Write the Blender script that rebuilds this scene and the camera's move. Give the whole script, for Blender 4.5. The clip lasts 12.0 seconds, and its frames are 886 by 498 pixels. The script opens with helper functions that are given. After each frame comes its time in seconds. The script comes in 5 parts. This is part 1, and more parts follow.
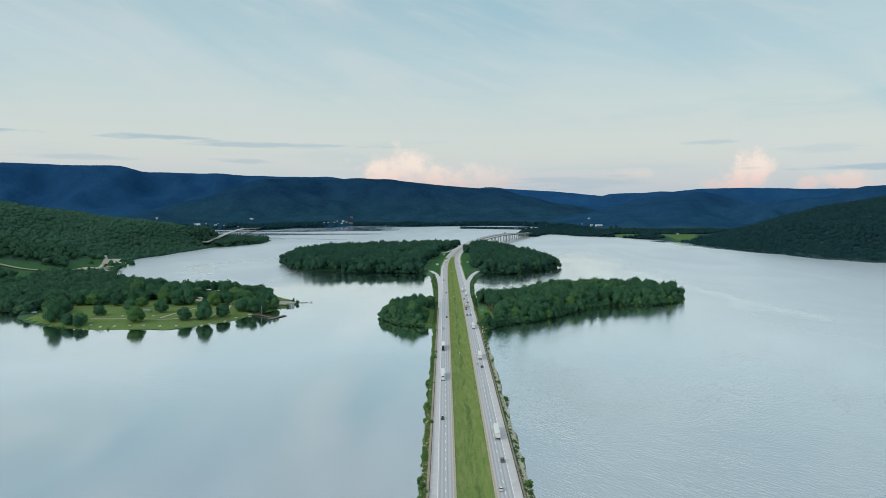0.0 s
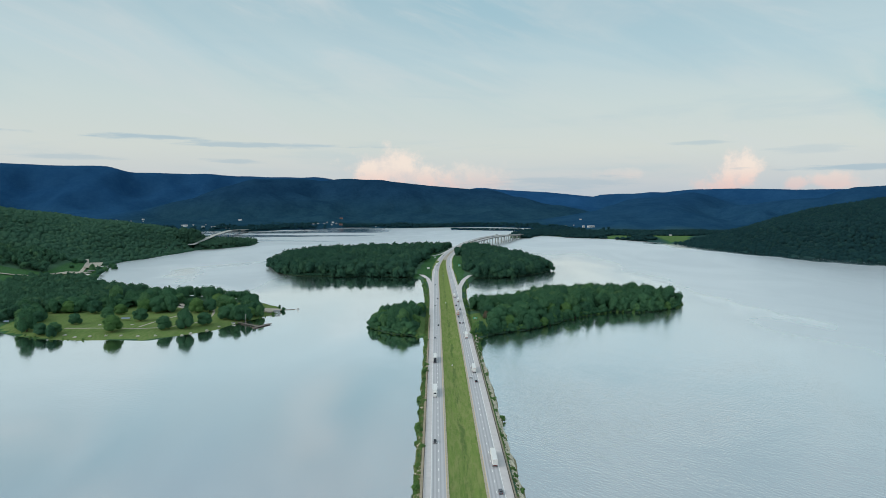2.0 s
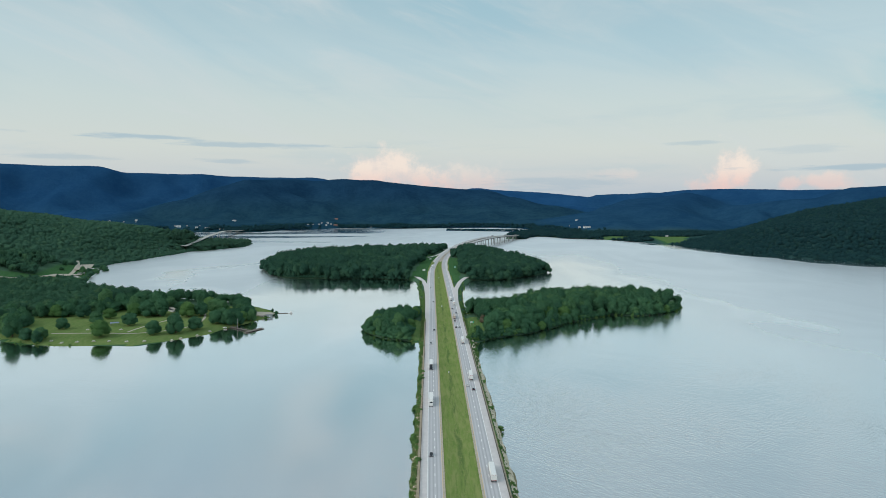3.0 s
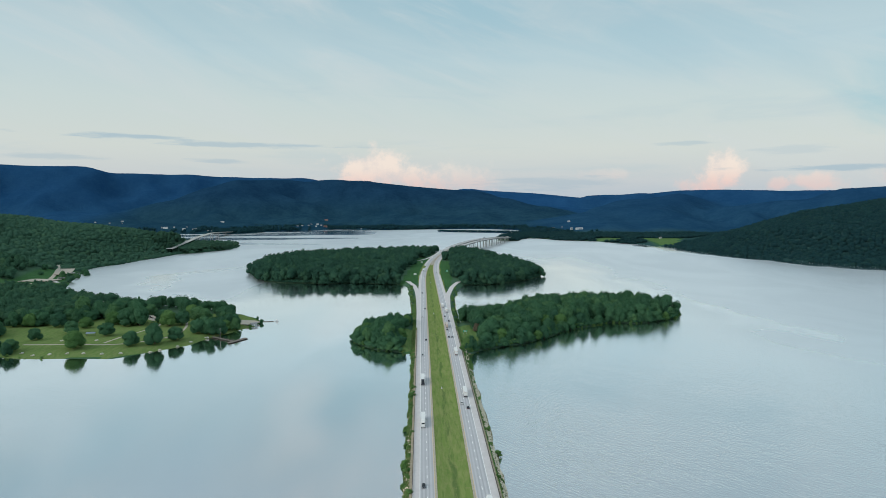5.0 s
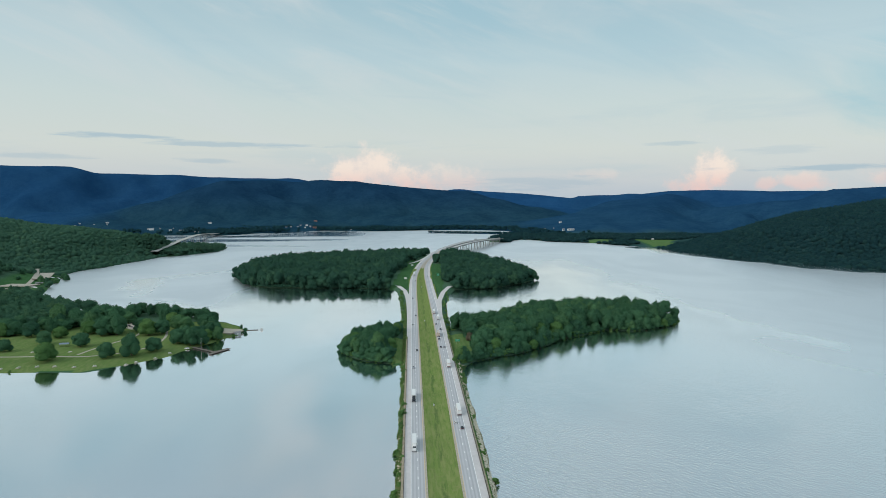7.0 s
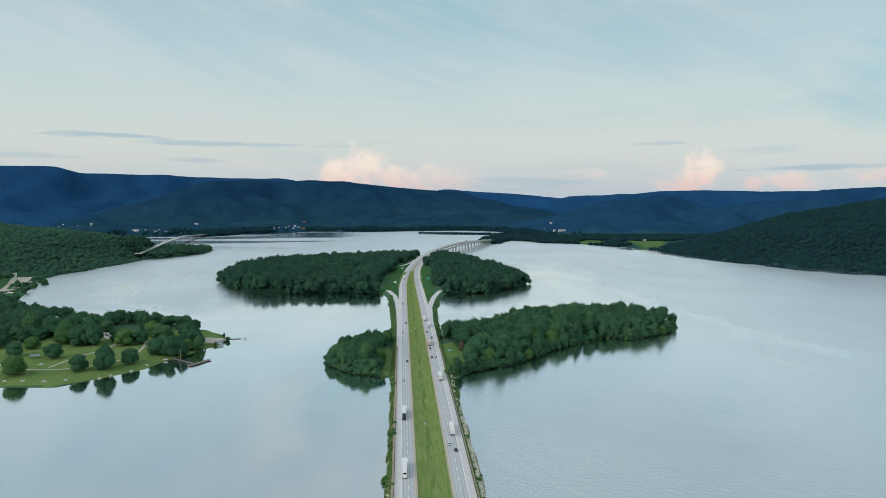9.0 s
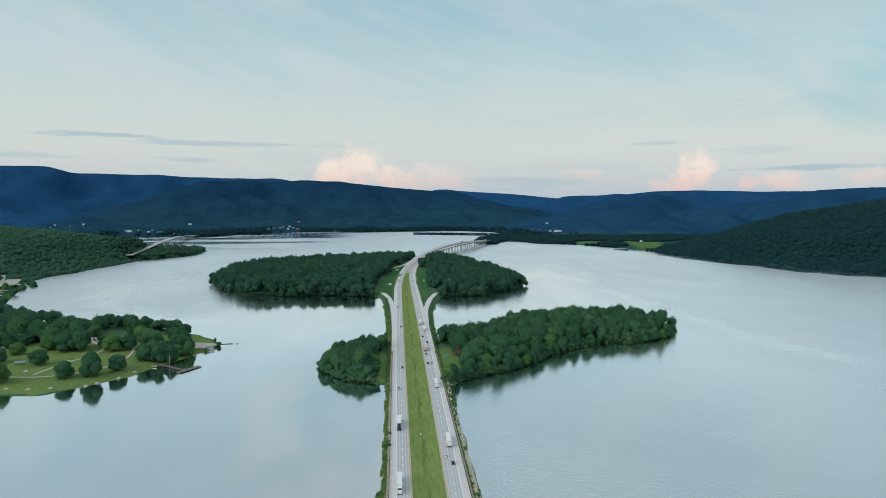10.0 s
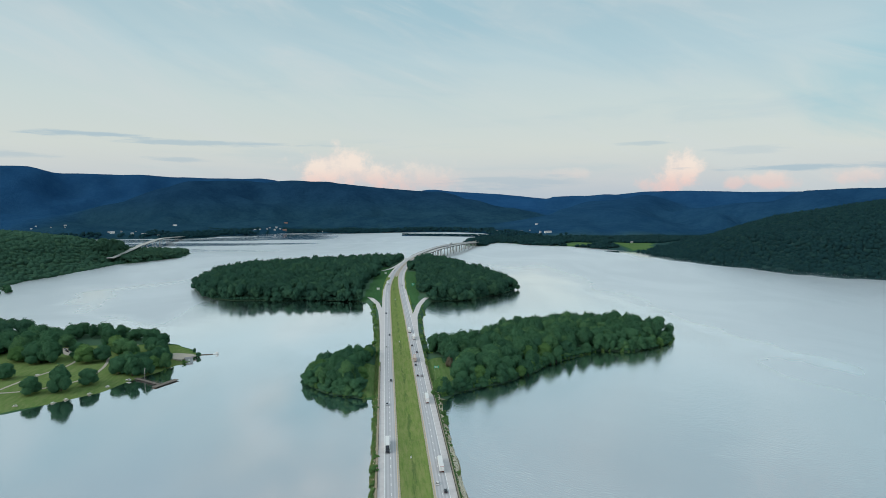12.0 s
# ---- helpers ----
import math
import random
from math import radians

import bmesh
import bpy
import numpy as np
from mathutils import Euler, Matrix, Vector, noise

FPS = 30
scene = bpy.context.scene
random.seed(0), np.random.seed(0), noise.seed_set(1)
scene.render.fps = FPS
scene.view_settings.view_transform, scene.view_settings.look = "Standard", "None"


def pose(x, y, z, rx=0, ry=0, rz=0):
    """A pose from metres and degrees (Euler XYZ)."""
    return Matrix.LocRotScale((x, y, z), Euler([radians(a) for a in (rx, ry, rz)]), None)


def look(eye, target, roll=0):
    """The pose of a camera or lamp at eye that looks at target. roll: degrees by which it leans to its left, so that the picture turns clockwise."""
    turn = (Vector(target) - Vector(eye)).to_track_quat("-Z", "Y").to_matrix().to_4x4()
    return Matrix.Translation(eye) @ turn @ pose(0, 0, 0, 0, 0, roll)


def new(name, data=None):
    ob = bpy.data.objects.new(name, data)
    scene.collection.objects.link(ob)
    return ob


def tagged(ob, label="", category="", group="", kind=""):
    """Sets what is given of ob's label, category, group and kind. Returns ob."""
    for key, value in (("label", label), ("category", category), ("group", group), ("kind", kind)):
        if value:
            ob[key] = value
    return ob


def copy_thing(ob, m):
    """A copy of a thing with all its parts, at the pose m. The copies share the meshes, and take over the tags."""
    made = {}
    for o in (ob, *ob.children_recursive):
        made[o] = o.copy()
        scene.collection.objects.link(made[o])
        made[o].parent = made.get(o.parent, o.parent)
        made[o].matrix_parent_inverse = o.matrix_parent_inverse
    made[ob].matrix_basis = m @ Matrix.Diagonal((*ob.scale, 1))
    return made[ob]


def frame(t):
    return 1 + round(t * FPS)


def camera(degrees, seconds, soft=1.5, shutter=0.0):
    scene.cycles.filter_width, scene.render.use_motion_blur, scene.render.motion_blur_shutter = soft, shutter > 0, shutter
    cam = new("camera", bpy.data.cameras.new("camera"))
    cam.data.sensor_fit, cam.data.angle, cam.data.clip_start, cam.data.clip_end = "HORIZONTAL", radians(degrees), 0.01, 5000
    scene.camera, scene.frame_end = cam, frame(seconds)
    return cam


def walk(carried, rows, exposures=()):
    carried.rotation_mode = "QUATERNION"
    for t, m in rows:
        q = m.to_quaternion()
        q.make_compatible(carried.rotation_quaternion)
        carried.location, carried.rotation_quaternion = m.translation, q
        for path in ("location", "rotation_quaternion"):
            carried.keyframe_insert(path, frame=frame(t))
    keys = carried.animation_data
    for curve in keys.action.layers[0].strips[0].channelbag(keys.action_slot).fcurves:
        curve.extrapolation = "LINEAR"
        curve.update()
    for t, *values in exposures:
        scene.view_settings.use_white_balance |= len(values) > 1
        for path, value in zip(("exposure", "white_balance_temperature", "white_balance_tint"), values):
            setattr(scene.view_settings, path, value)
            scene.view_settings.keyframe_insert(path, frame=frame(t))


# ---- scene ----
cam = camera(67.69, 12.0, soft=0.75)
# seconds, x, y, z, turn to the left, tilt
ROWS = [
    (0.0, 0.00, 0.00, 138.00, 0.000, -4.464),
    (0.5, -0.34, 7.13, 138.88, -0.183, -4.464),
    (1.0, -0.58, 14.25, 139.78, -0.393, -4.464),
    (1.5, -0.74, 21.34, 140.67, -0.613, -4.461),
    (2.0, -0.90, 28.41, 141.64, -0.807, -4.449),
    (2.5, -1.07, 35.42, 142.59, -1.000, -4.442),
    (3.0, -1.32, 42.45, 143.55, -1.213, -4.441),
    (5.0, -1.82, 71.65, 147.75, -2.000, -4.435),
    (5.5, -1.98, 78.88, 148.78, -2.214, -4.437),
    (6.0, -2.04, 86.10, 149.87, -2.426, -4.439),
    (6.5, -2.01, 93.35, 150.84, -2.627, -4.442),
    (7.0, -1.98, 100.62, 151.68, -2.836, -4.446),
    (9.0, -1.99, 128.44, 155.69, -3.729, -4.476),
    (9.5, -1.87, 135.70, 156.68, -3.933, -4.489),
    (10.0, -1.74, 143.02, 157.77, -4.142, -4.492),
    (10.5, -1.67, 150.34, 158.80, -4.377, -4.492),
    (11.0, -1.62, 157.63, 159.76, -4.620, -4.499),
    (11.5, -1.42, 164.87, 160.72, -4.875, -4.505),
    (12.0, -1.20, 172.08, 161.59, -5.126, -4.514),
]
walk(cam, [(t, pose(x, y, z, 90 + tilt, 0, turn)) for t, x, y, z, turn, tilt in ROWS])

# ---------------------------------------------------------------- sky and light
SUN_EL, SUN_AZ = 30.0, 245.0          # degrees above the horizon, clockwise from +y


class Nodes:
    """A short hand for node trees."""

    def __init__(self, tree):
        self.t = tree
        tree.nodes.clear()

    def add(self, kind, ins=None, **props):
        n = self.t.nodes.new(kind)
        for k, v in props.items():
            setattr(n, k, v)
        for k, v in (ins or {}).items():
            self.put(n.inputs[k], v)
        return n

    def put(self, sock, v):
        if hasattr(v, "links"):
            self.t.links.new(v, sock)
        else:
            sock.default_value = v

    def math(self, op, a, b=0.0, c=0.0, clamp=False):
        n = self.add("ShaderNodeMath", operation=op, use_clamp=clamp)
        for s, v in zip(n.inputs, (a, b, c)):
            self.put(s, v)
        return n.outputs[0]

    def mix(self, fac, a, b, blend="MIX"):
        n = self.add("ShaderNodeMix", data_type="RGBA", blend_type=blend)
        self.put(n.inputs[0], fac)
        for s, v in ((n.inputs[6], a), (n.inputs[7], b)):
            self.put(s, (*v, 1) if isinstance(v, tuple) and len(v) == 3 else v)
        return n.outputs[2]

    def noise(self, vec, scale, detail=4.0, rough=0.55, distort=0.0, out=0):
        ins = {"Scale": scale, "Detail": detail, "Roughness": rough, "Distortion": distort}
        if vec is not None:
            ins["Vector"] = vec
        return self.add("ShaderNodeTexNoise", ins).outputs[out]

    def ramp(self, fac, stops, interp="LINEAR"):
        n = self.add("ShaderNodeValToRGB")
        n.color_ramp.interpolation = interp
        els = n.color_ramp.elements
        while len(els) < len(stops):
            els.new(0.5)
        for e, (pos, col) in zip(els, stops):
            e.position = pos
            e.color = (*col, 1) if isinstance(col, tuple) else (col, col, col, 1)
        self.put(n.inputs[0], fac)
        return n.outputs[0]

    def range(self, v, a, b, c=0.0, d=1.0, smooth=True):
        n = self.add("ShaderNodeMapRange", interpolation_type="SMOOTHSTEP" if smooth else "LINEAR")
        for s, x in zip(n.inputs, (v, a, b, c, d)):
            self.put(s, x)
        return n.outputs[0]


def srgb(r, g, b):
    return tuple((c / 255 / 12.92) if c / 255 <= 0.04045 else ((c / 255 + 0.055) / 1.055) ** 2.4 for c in (r, g, b))


world = bpy.data.worlds.new("sky")
scene.world = world
world.use_nodes = True
w = Nodes(world.node_tree)
co = w.add("ShaderNodeTexCoord").outputs["Generated"]
xyz = w.add("ShaderNodeSeparateXYZ", {0: co}).outputs
az = w.math("MULTIPLY", w.math("ARCTAN2", xyz[0], xyz[1]), 57.29578)
el = w.math("MULTIPLY", w.math("ARCSINE", xyz[2]), 57.29578)
nishita = w.add("ShaderNodeTexSky", sky_type="NISHITA", sun_disc=False, sun_elevation=radians(SUN_EL),
                sun_rotation=radians(SUN_AZ), air_density=1.0, dust_density=2.0, ozone_density=2.0).outputs[0]
clear = w.mix(1.0, nishita, (0.1, 0.1, 0.1), "MULTIPLY")
# high thin overcast: colour by height above the horizon
veil = w.ramp(w.math("DIVIDE", el, 90.0, clamp=True), [
    (0.0, srgb(190, 202, 212)), (0.018, srgb(205, 211, 214)), (0.045, srgb(213, 220, 215)), (0.085, srgb(205, 219, 217)),
    (0.13, srgb(192, 214, 219)), (0.19, srgb(172, 200, 209)), (0.27, srgb(188, 209, 220)), (0.36, srgb(182, 206, 219)), (1.0, srgb(196, 214, 222))])
# wind-drawn streaks of cirrus, falling gently to the right, at two sizes
along = w.math("SUBTRACT", w.math("MULTIPLY", az, 0.94), w.math("MULTIPLY", el, 0.34))
across = w.math("ADD", w.math("MULTIPLY", az, 0.34), w.math("MULTIPLY", el, 0.94))
flat = w.add("ShaderNodeCombineXYZ", {0: w.math("MULTIPLY", along, 0.022), 1: w.math("MULTIPLY", across, 0.12), 2: 0.0}).outputs[0]
level_flat = w.add("ShaderNodeCombineXYZ", {0: w.math("MULTIPLY", az, 0.03), 1: w.math("MULTIPLY", el, 0.22), 2: 2.0}).outputs[0]
gaps = w.noise(w.add("ShaderNodeMapping", {0: flat, 1: (0.35, 5.2, 0.0)}).outputs[0], 1.1, 5.0, 0.55, 0.7)
blue = w.math("MULTIPLY", w.math("MULTIPLY", w.range(gaps, 0.45, 0.68), w.range(el, 4.0, 11.0)), 0.36)
veil = w.mix(blue, veil, srgb(150, 194, 210))
cirrus = w.noise(flat, 2.1, 6.0, 0.6, 0.9)
veil = w.mix(w.math("MULTIPLY", w.range(cirrus, 0.45, 0.72), 0.5), veil, srgb(212, 220, 220))
wisps = w.noise(level_flat, 1.6, 6.0, 0.62, 0.5)
veil = w.mix(w.math("MULTIPLY", w.range(wisps, 0.5, 0.75), 0.3), veil, srgb(176, 202, 212))
puff = w.noise(w.add("ShaderNodeCombineXYZ", {0: az, 1: el, 2: 0.0}).outputs[0], 0.45, 6.0, 0.62)
puff2 = w.noise(w.add("ShaderNodeCombineXYZ", {0: w.math("MULTIPLY", az, 0.2), 1: w.math("MULTIPLY", el, 1.9), 2: 4.0}).outputs[0], 1.1, 6.0, 0.65)


def cloud(a, e, wa, we, edge, source, amount):
    """A soft cloud round a bearing and a height (degrees), its edge broken by noise."""
    du = w.math("DIVIDE", w.math("SUBTRACT", az, a), wa)
    dv = w.math("DIVIDE", w.math("SUBTRACT", el, e), we)
    d = w.math("SQRT", w.math("ADD", w.math("MULTIPLY", du, du), w.math("MULTIPLY", dv, dv)))
    d = w.math("ADD", d, w.math("MULTIPLY", w.math("SUBTRACT", source, 0.5), edge))
    return w.math("MULTIPLY", w.range(d, 0.3, 1.15, 1.0, 0.0), amount)


# warm-lit towers of cumulus low over the ridges
tone = w.mix(w.range(el, 0.5, 2.8), srgb(241, 207, 201), srgb(249, 234, 222))
tone = w.mix(w.range(puff, 0.42, 0.66, 0.0, 0.55), tone, srgb(214, 210, 212))
for a, e, wa, we, k in ((-4.2, 2.5, 3.4, 1.9, 1.0), (-2.0, 1.8, 4.6, 1.3, 0.75), (3.0, 1.6, 4.5, 1.3, 0.45), (24.7, 2.3, 2.1, 1.9, 1.0), (24.0, 1.0, 2.6, 0.7, 0.6),
                        (31.4, 1.3, 1.9, 0.75, 0.65), (28.7, 1.1, 0.8, 0.55, 0.6), (15.5, 2.0, 2.4, 0.5, 0.3), (37.0, 1.6, 2.0, 0.8, 0.5)):
    veil = w.mix(cloud(a, e, wa, we, 2.6, puff, k), veil, tone)
# thin grey-blue bars of stratus, frayed along their length
for a, e, wa, we, k in ((-23.3, 4.8, 3.8, 0.26, 0.7), (-14.5, 4.3, 9.5, 0.26, 0.6), (-33.5, 4.8, 2.6, 0.26, 0.7), (-16.5, 2.95, 2.8, 0.3, 0.45), (-28.5, 3.1, 3.5, 0.3, 0.4),
                        (21.8, 4.4, 2.2, 0.2, 0.4), (33.5, 2.25, 7.0, 0.32, 0.7), (29.5, 3.7, 3.0, 0.5, 0.25), (11.0, 1.3, 7.0, 0.7, 0.4)):
    veil = w.mix(cloud(a, e, wa, we * 0.9, 3.0, puff2, k * 0.95), veil, srgb(160, 188, 205))
veil = w.mix(cloud(45.0, 8.2, 12.0, 4.8, 1.8, cirrus, 0.62), veil, srgb(150, 200, 213))
veil = w.mix(cloud(4.5, 15.5, 7.0, 3.0, 1.6, cirrus, 0.25), veil, srgb(152, 196, 212))
high_flat = w.add("ShaderNodeCombineXYZ", {0: w.math("MULTIPLY", az, 0.055), 1: w.math("MULTIPLY", el, 0.1), 2: 7.0}).outputs[0]
bank_noise = w.noise(high_flat, 1.6, 6.0, 0.6, 0.8)
overhead = w.range(el, 13.5, 21.0)
veil = w.mix(w.math("MULTIPLY", w.range(bank_noise, 0.48, 0.72, 0.0, 0.75), overhead), veil, srgb(226, 231, 233))
veil = w.mix(w.math("MULTIPLY", w.range(bank_noise, 0.28, 0.46, 0.6, 0.0), overhead), veil, srgb(166, 194, 211))
sky_colour = w.mix(0.9, clear, veil)
background = w.add("ShaderNodeBackground", {0: sky_colour, 1: 1.0})
w.t.links.new(background.outputs[0], w.add("ShaderNodeOutputWorld").inputs[0])

sun_data = bpy.data.lights.new("sun", "SUN")
sun_data.energy, sun_data.angle, sun_data.color = 1.5, radians(45), (1.0, 0.94, 0.88)
sun = new("sun", sun_data)
sun.matrix_world = look((0, 0, 300), Vector((0, 0, 300)) - Vector((math.sin(radians(SUN_AZ)) * math.cos(radians(SUN_EL)),
                        math.cos(radians(SUN_AZ)) * math.cos(radians(SUN_EL)), math.sin(radians(SUN_EL)))))

# ---------------------------------------------------------------- materials
def material(name, build, rough=0.7, metal=0.0):
    """A principled material; build(n, position) returns colour and optional height, roughness."""
    m = bpy.data.materials.new(name)
    m.use_nodes = True
    n = Nodes(m.node_tree)
    pos = n.add("ShaderNodeNewGeometry").outputs["Position"]
    made = build(n, pos)
    if not isinstance(made, dict):
        made = {"colour": made}
    bsdf = n.add("ShaderNodeBsdfPrincipled", {"Roughness": made.get("rough", rough), "Metallic": metal, "IOR": made.get("ior", 1.45)})
    n.put(bsdf.inputs["Base Color"], (*made["colour"], 1) if isinstance(made["colour"], tuple) else made["colour"])
    if "spec" in made:
        n.put(bsdf.inputs["Specular IOR Level"], made["spec"])
    if "height" in made:
        b = n.add("ShaderNodeBump", {"Strength": made.get("strength", 0.5), "Distance": made.get("distance", 0.1), "Height": made["height"]})
        normal = b.outputs[0]
        if "up" in made:
            # normals bent upwards, which evens out light and shade over the crowns
            up = n.add("ShaderNodeVectorMath", {0: normal, 1: (0.0, 0.0, made["up"])}, operation="ADD").outputs[0]
            normal = n.add("ShaderNodeVectorMath", {0: up}, operation="NORMALIZE").outputs[0]
        n.put(bsdf.inputs["Normal"], normal)
    surface = bsdf.outputs[0]
    if "through" in made:
        thin = n.add("ShaderNodeBsdfTranslucent", {0: made["colour"]}).outputs[0]
        surface = n.add("ShaderNodeMixShader", {0: made["through"], 1: surface, 2: thin}).outputs[0]
    n.t.links.new(surface, n.add("ShaderNodeOutputMaterial").inputs[0])
    return m


def plain(name, colour, rough=0.6, metal=0.0, vary=0.12, scale=0.6):
    def build(n, pos):
        k = n.noise(pos, scale, 4)
        dark = tuple(c * (1 - 2 * vary) for c in colour)
        return n.mix(k, dark, tuple(min(1, c * (1 + vary)) for c in colour))
    return material(name, build, rough, metal)


def foliage(name, low, mid, high, per_object=True, bump=1.0, grain=0.9, up=0.7):
    def build(n, pos):
        info = n.add("ShaderNodeObjectInfo").outputs["Random"]
        island = n.add("ShaderNodeNewGeometry").outputs["Random Per Island"]
        tree = info if per_object else n.add("ShaderNodeAttribute", attribute_name="tint").outputs["Fac"]
        pick = n.math("ADD", n.math("MULTIPLY", tree, 0.8), n.math("MULTIPLY", island, 0.2))
        col = n.ramp(pick, [(0.0, low), (0.4, mid), (0.7, mid), (0.95, high)])
        leaf = n.noise(pos, grain, 5, 0.7)
        col = n.mix(n.range(leaf, 0.3, 0.7, 0.0, 0.75), n.mix(1.0, col, (0.62, 0.64, 0.66), "MULTIPLY"), col)
        stand = n.noise(pos, 0.02, 3)
        col = n.mix(n.math("MULTIPLY", stand, 0.35), col, n.mix(1.0, col, (0.7, 0.75, 0.8), "MULTIPLY"))
        return {"colour": col, "height": n.noise(pos, grain * 1.3, 4, 0.75), "strength": 0.9 * bump, "distance": 1.2, "spec": 0.04, "rough": 0.9, "up": up, "through": 0.22}
    return material(name, build)


LEAF = foliage("leaf_green", (0.0644, 0.172, 0.102), (0.0984, 0.242, 0.121), (0.167, 0.339, 0.134))
LEAF_BRIGHT = foliage("leaf_bright", (0.113, 0.256, 0.0847), (0.155, 0.314, 0.103), (0.208, 0.378, 0.121))
LEAF_SHRUB = foliage("leaf_shrub", (0.13, 0.27, 0.08), (0.19, 0.36, 0.11), (0.26, 0.42, 0.14))
LEAF_BROWN = foliage("leaf_brown", (0.169, 0.14, 0.105), (0.221, 0.182, 0.135), (0.26, 0.224, 0.15))
LEAF_WOOD = foliage("leaf_wood", (0.042, 0.113, 0.0797), (0.0555, 0.144, 0.0921), (0.084, 0.188, 0.103), per_object=False)
LEAF_SHORE = foliage("leaf_shore", (0.0572, 0.145, 0.0887), (0.0772, 0.184, 0.106), (0.114, 0.234, 0.114), per_object=False, bump=0.7)
LEAF_HILL = foliage("leaf_hill", (0.067, 0.16, 0.107), (0.0813, 0.188, 0.117), (0.104, 0.218, 0.121), per_object=False, grain=0.3, bump=0.4, up=2.6)
# haze over the distant woods is put into these two bluer leaf colours
LEAF_EAST_HAZE = foliage("leaf_east_haze", (0.0200, 0.0670, 0.0760), (0.0255, 0.0810, 0.0850), (0.0340, 0.0970, 0.0890), per_object=False, grain=0.2, bump=0.3, up=2.6)
LEAF_FAR_HAZE = foliage("leaf_far_haze", (0.0171, 0.064, 0.0805), (0.0199, 0.072, 0.0862), (0.0247, 0.08, 0.0897), per_object=False, grain=0.05, bump=0.2)
LEAF_GROVE = foliage("leaf_grove", (0.0575, 0.155, 0.0914), (0.0897, 0.22, 0.11), (0.152, 0.309, 0.123), per_object=False)
BARK = plain("bark", (0.11, 0.085, 0.065), 0.9, vary=0.25, scale=3)
STEEL = plain("galvanised_steel", (0.42, 0.43, 0.44), 0.45, 0.7, 0.15, 1.5)
WHITE = plain("white_paint", (0.8, 0.8, 0.78), 0.45, vary=0.05)
RUBBER = plain("rubber", (0.025, 0.025, 0.027), 0.8)
CONCRETE = plain("bridge_concrete", (0.5, 0.49, 0.46), 0.8, vary=0.15, scale=0.3)
WOOD = plain("weathered_wood", (0.2, 0.175, 0.15), 0.85, vary=0.25, scale=2)
STONE = plain("riprap_stone", (0.8, 0.72, 0.57), 0.9, vary=0.3, scale=0.5)


def build_ground(n, pos):
    node = n.add("ShaderNodeAttribute", attribute_name="cover")
    rgb = n.add("ShaderNodeSeparateColor", {0: node.outputs["Color"]}).outputs
    fine, broad = n.noise(pos, 0.35, 6, 0.7), n.noise(pos, 0.03, 4, 0.6)
    mown = n.noise(n.add("ShaderNodeMapping", {0: pos, 3: (0.5, 0.012, 1.0)}).outputs[0], 1.0, 3, 0.6)
    grass = n.mix(broad, (0.145, 0.222, 0.06), (0.2, 0.262, 0.085))
    grass = n.mix(n.range(mown, 0.4, 0.7, 0.0, 0.6), grass, (0.18, 0.27, 0.07))
    dry = n.noise(n.add("ShaderNodeMapping", {0: pos, 3: (0.4, 0.06, 1.0)}).outputs[0], 1.0, 6, 0.75)
    grass = n.mix(n.range(dry, 0.42, 0.62, 0.0, 0.5), grass, (0.3, 0.315, 0.13))
    lush = n.noise(n.add("ShaderNodeMapping", {0: pos, 3: (0.7, 0.05, 1.0)}).outputs[0], 1.0, 4, 0.7)
    grass = n.mix(n.range(lush, 0.48, 0.66, 0.0, 0.5), grass, (0.105, 0.178, 0.05))
    # a damp line along the middle of the median
    side = n.math("ABSOLUTE", n.math("ADD", n.math("SUBTRACT", n.add("ShaderNodeSeparateXYZ", {0: pos}).outputs[0], 15.6), n.math("MULTIPLY", n.math("SUBTRACT", broad, 0.5), 6.0)))
    damp = n.math("MULTIPLY", n.range(side, 0.3, 2.2, 1.0, 0.0), n.range(n.noise(n.add("ShaderNodeMapping", {0: pos, 3: (0.3, 0.035, 1.0)}).outputs[0], 1.0, 4, 0.7), 0.42, 0.6, 0.0, 0.7))
    grass = n.mix(damp, grass, (0.075, 0.135, 0.045))
    grass = n.mix(n.range(fine, 0.5, 0.85), grass, (0.27, 0.26, 0.12))
    rough_grass = n.mix(1.0, grass, (0.29, 0.53, 0.66), "MULTIPLY")
    grass = n.mix(n.range(rgb[0], 0.8, 0.95), rough_grass, grass)
    floor = n.mix(fine, (0.055, 0.122, 0.08), (0.085, 0.15, 0.09))
    bank = n.mix(fine, (0.12, 0.135, 0.06), (0.4, 0.35, 0.25))
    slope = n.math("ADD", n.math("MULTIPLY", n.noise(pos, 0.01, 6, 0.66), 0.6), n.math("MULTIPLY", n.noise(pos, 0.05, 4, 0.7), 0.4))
    # distance haze put into the colour of the far slopes, bluer at the rims
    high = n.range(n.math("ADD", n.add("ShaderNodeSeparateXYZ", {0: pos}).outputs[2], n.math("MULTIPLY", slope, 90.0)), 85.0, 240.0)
    hazy_rim = n.mix(n.range(slope, 0.34, 0.66), (0.0075, 0.03, 0.06), (0.015, 0.048, 0.085))
    hazy_slope = n.mix(n.range(slope, 0.34, 0.66), (0.01, 0.037, 0.055), (0.023, 0.066, 0.08))
    far = n.mix(high, hazy_slope, hazy_rim)
    # more blue haze in the colour for the ridges farther back
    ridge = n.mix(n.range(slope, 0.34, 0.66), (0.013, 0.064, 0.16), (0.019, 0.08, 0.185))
    edge = n.math("SUBTRACT", n.math("ADD", rgb[0], n.math("MULTIPLY", fine, 0.4)), 0.2)
    col = n.mix(n.range(edge, 0.35, 0.65), floor, grass)
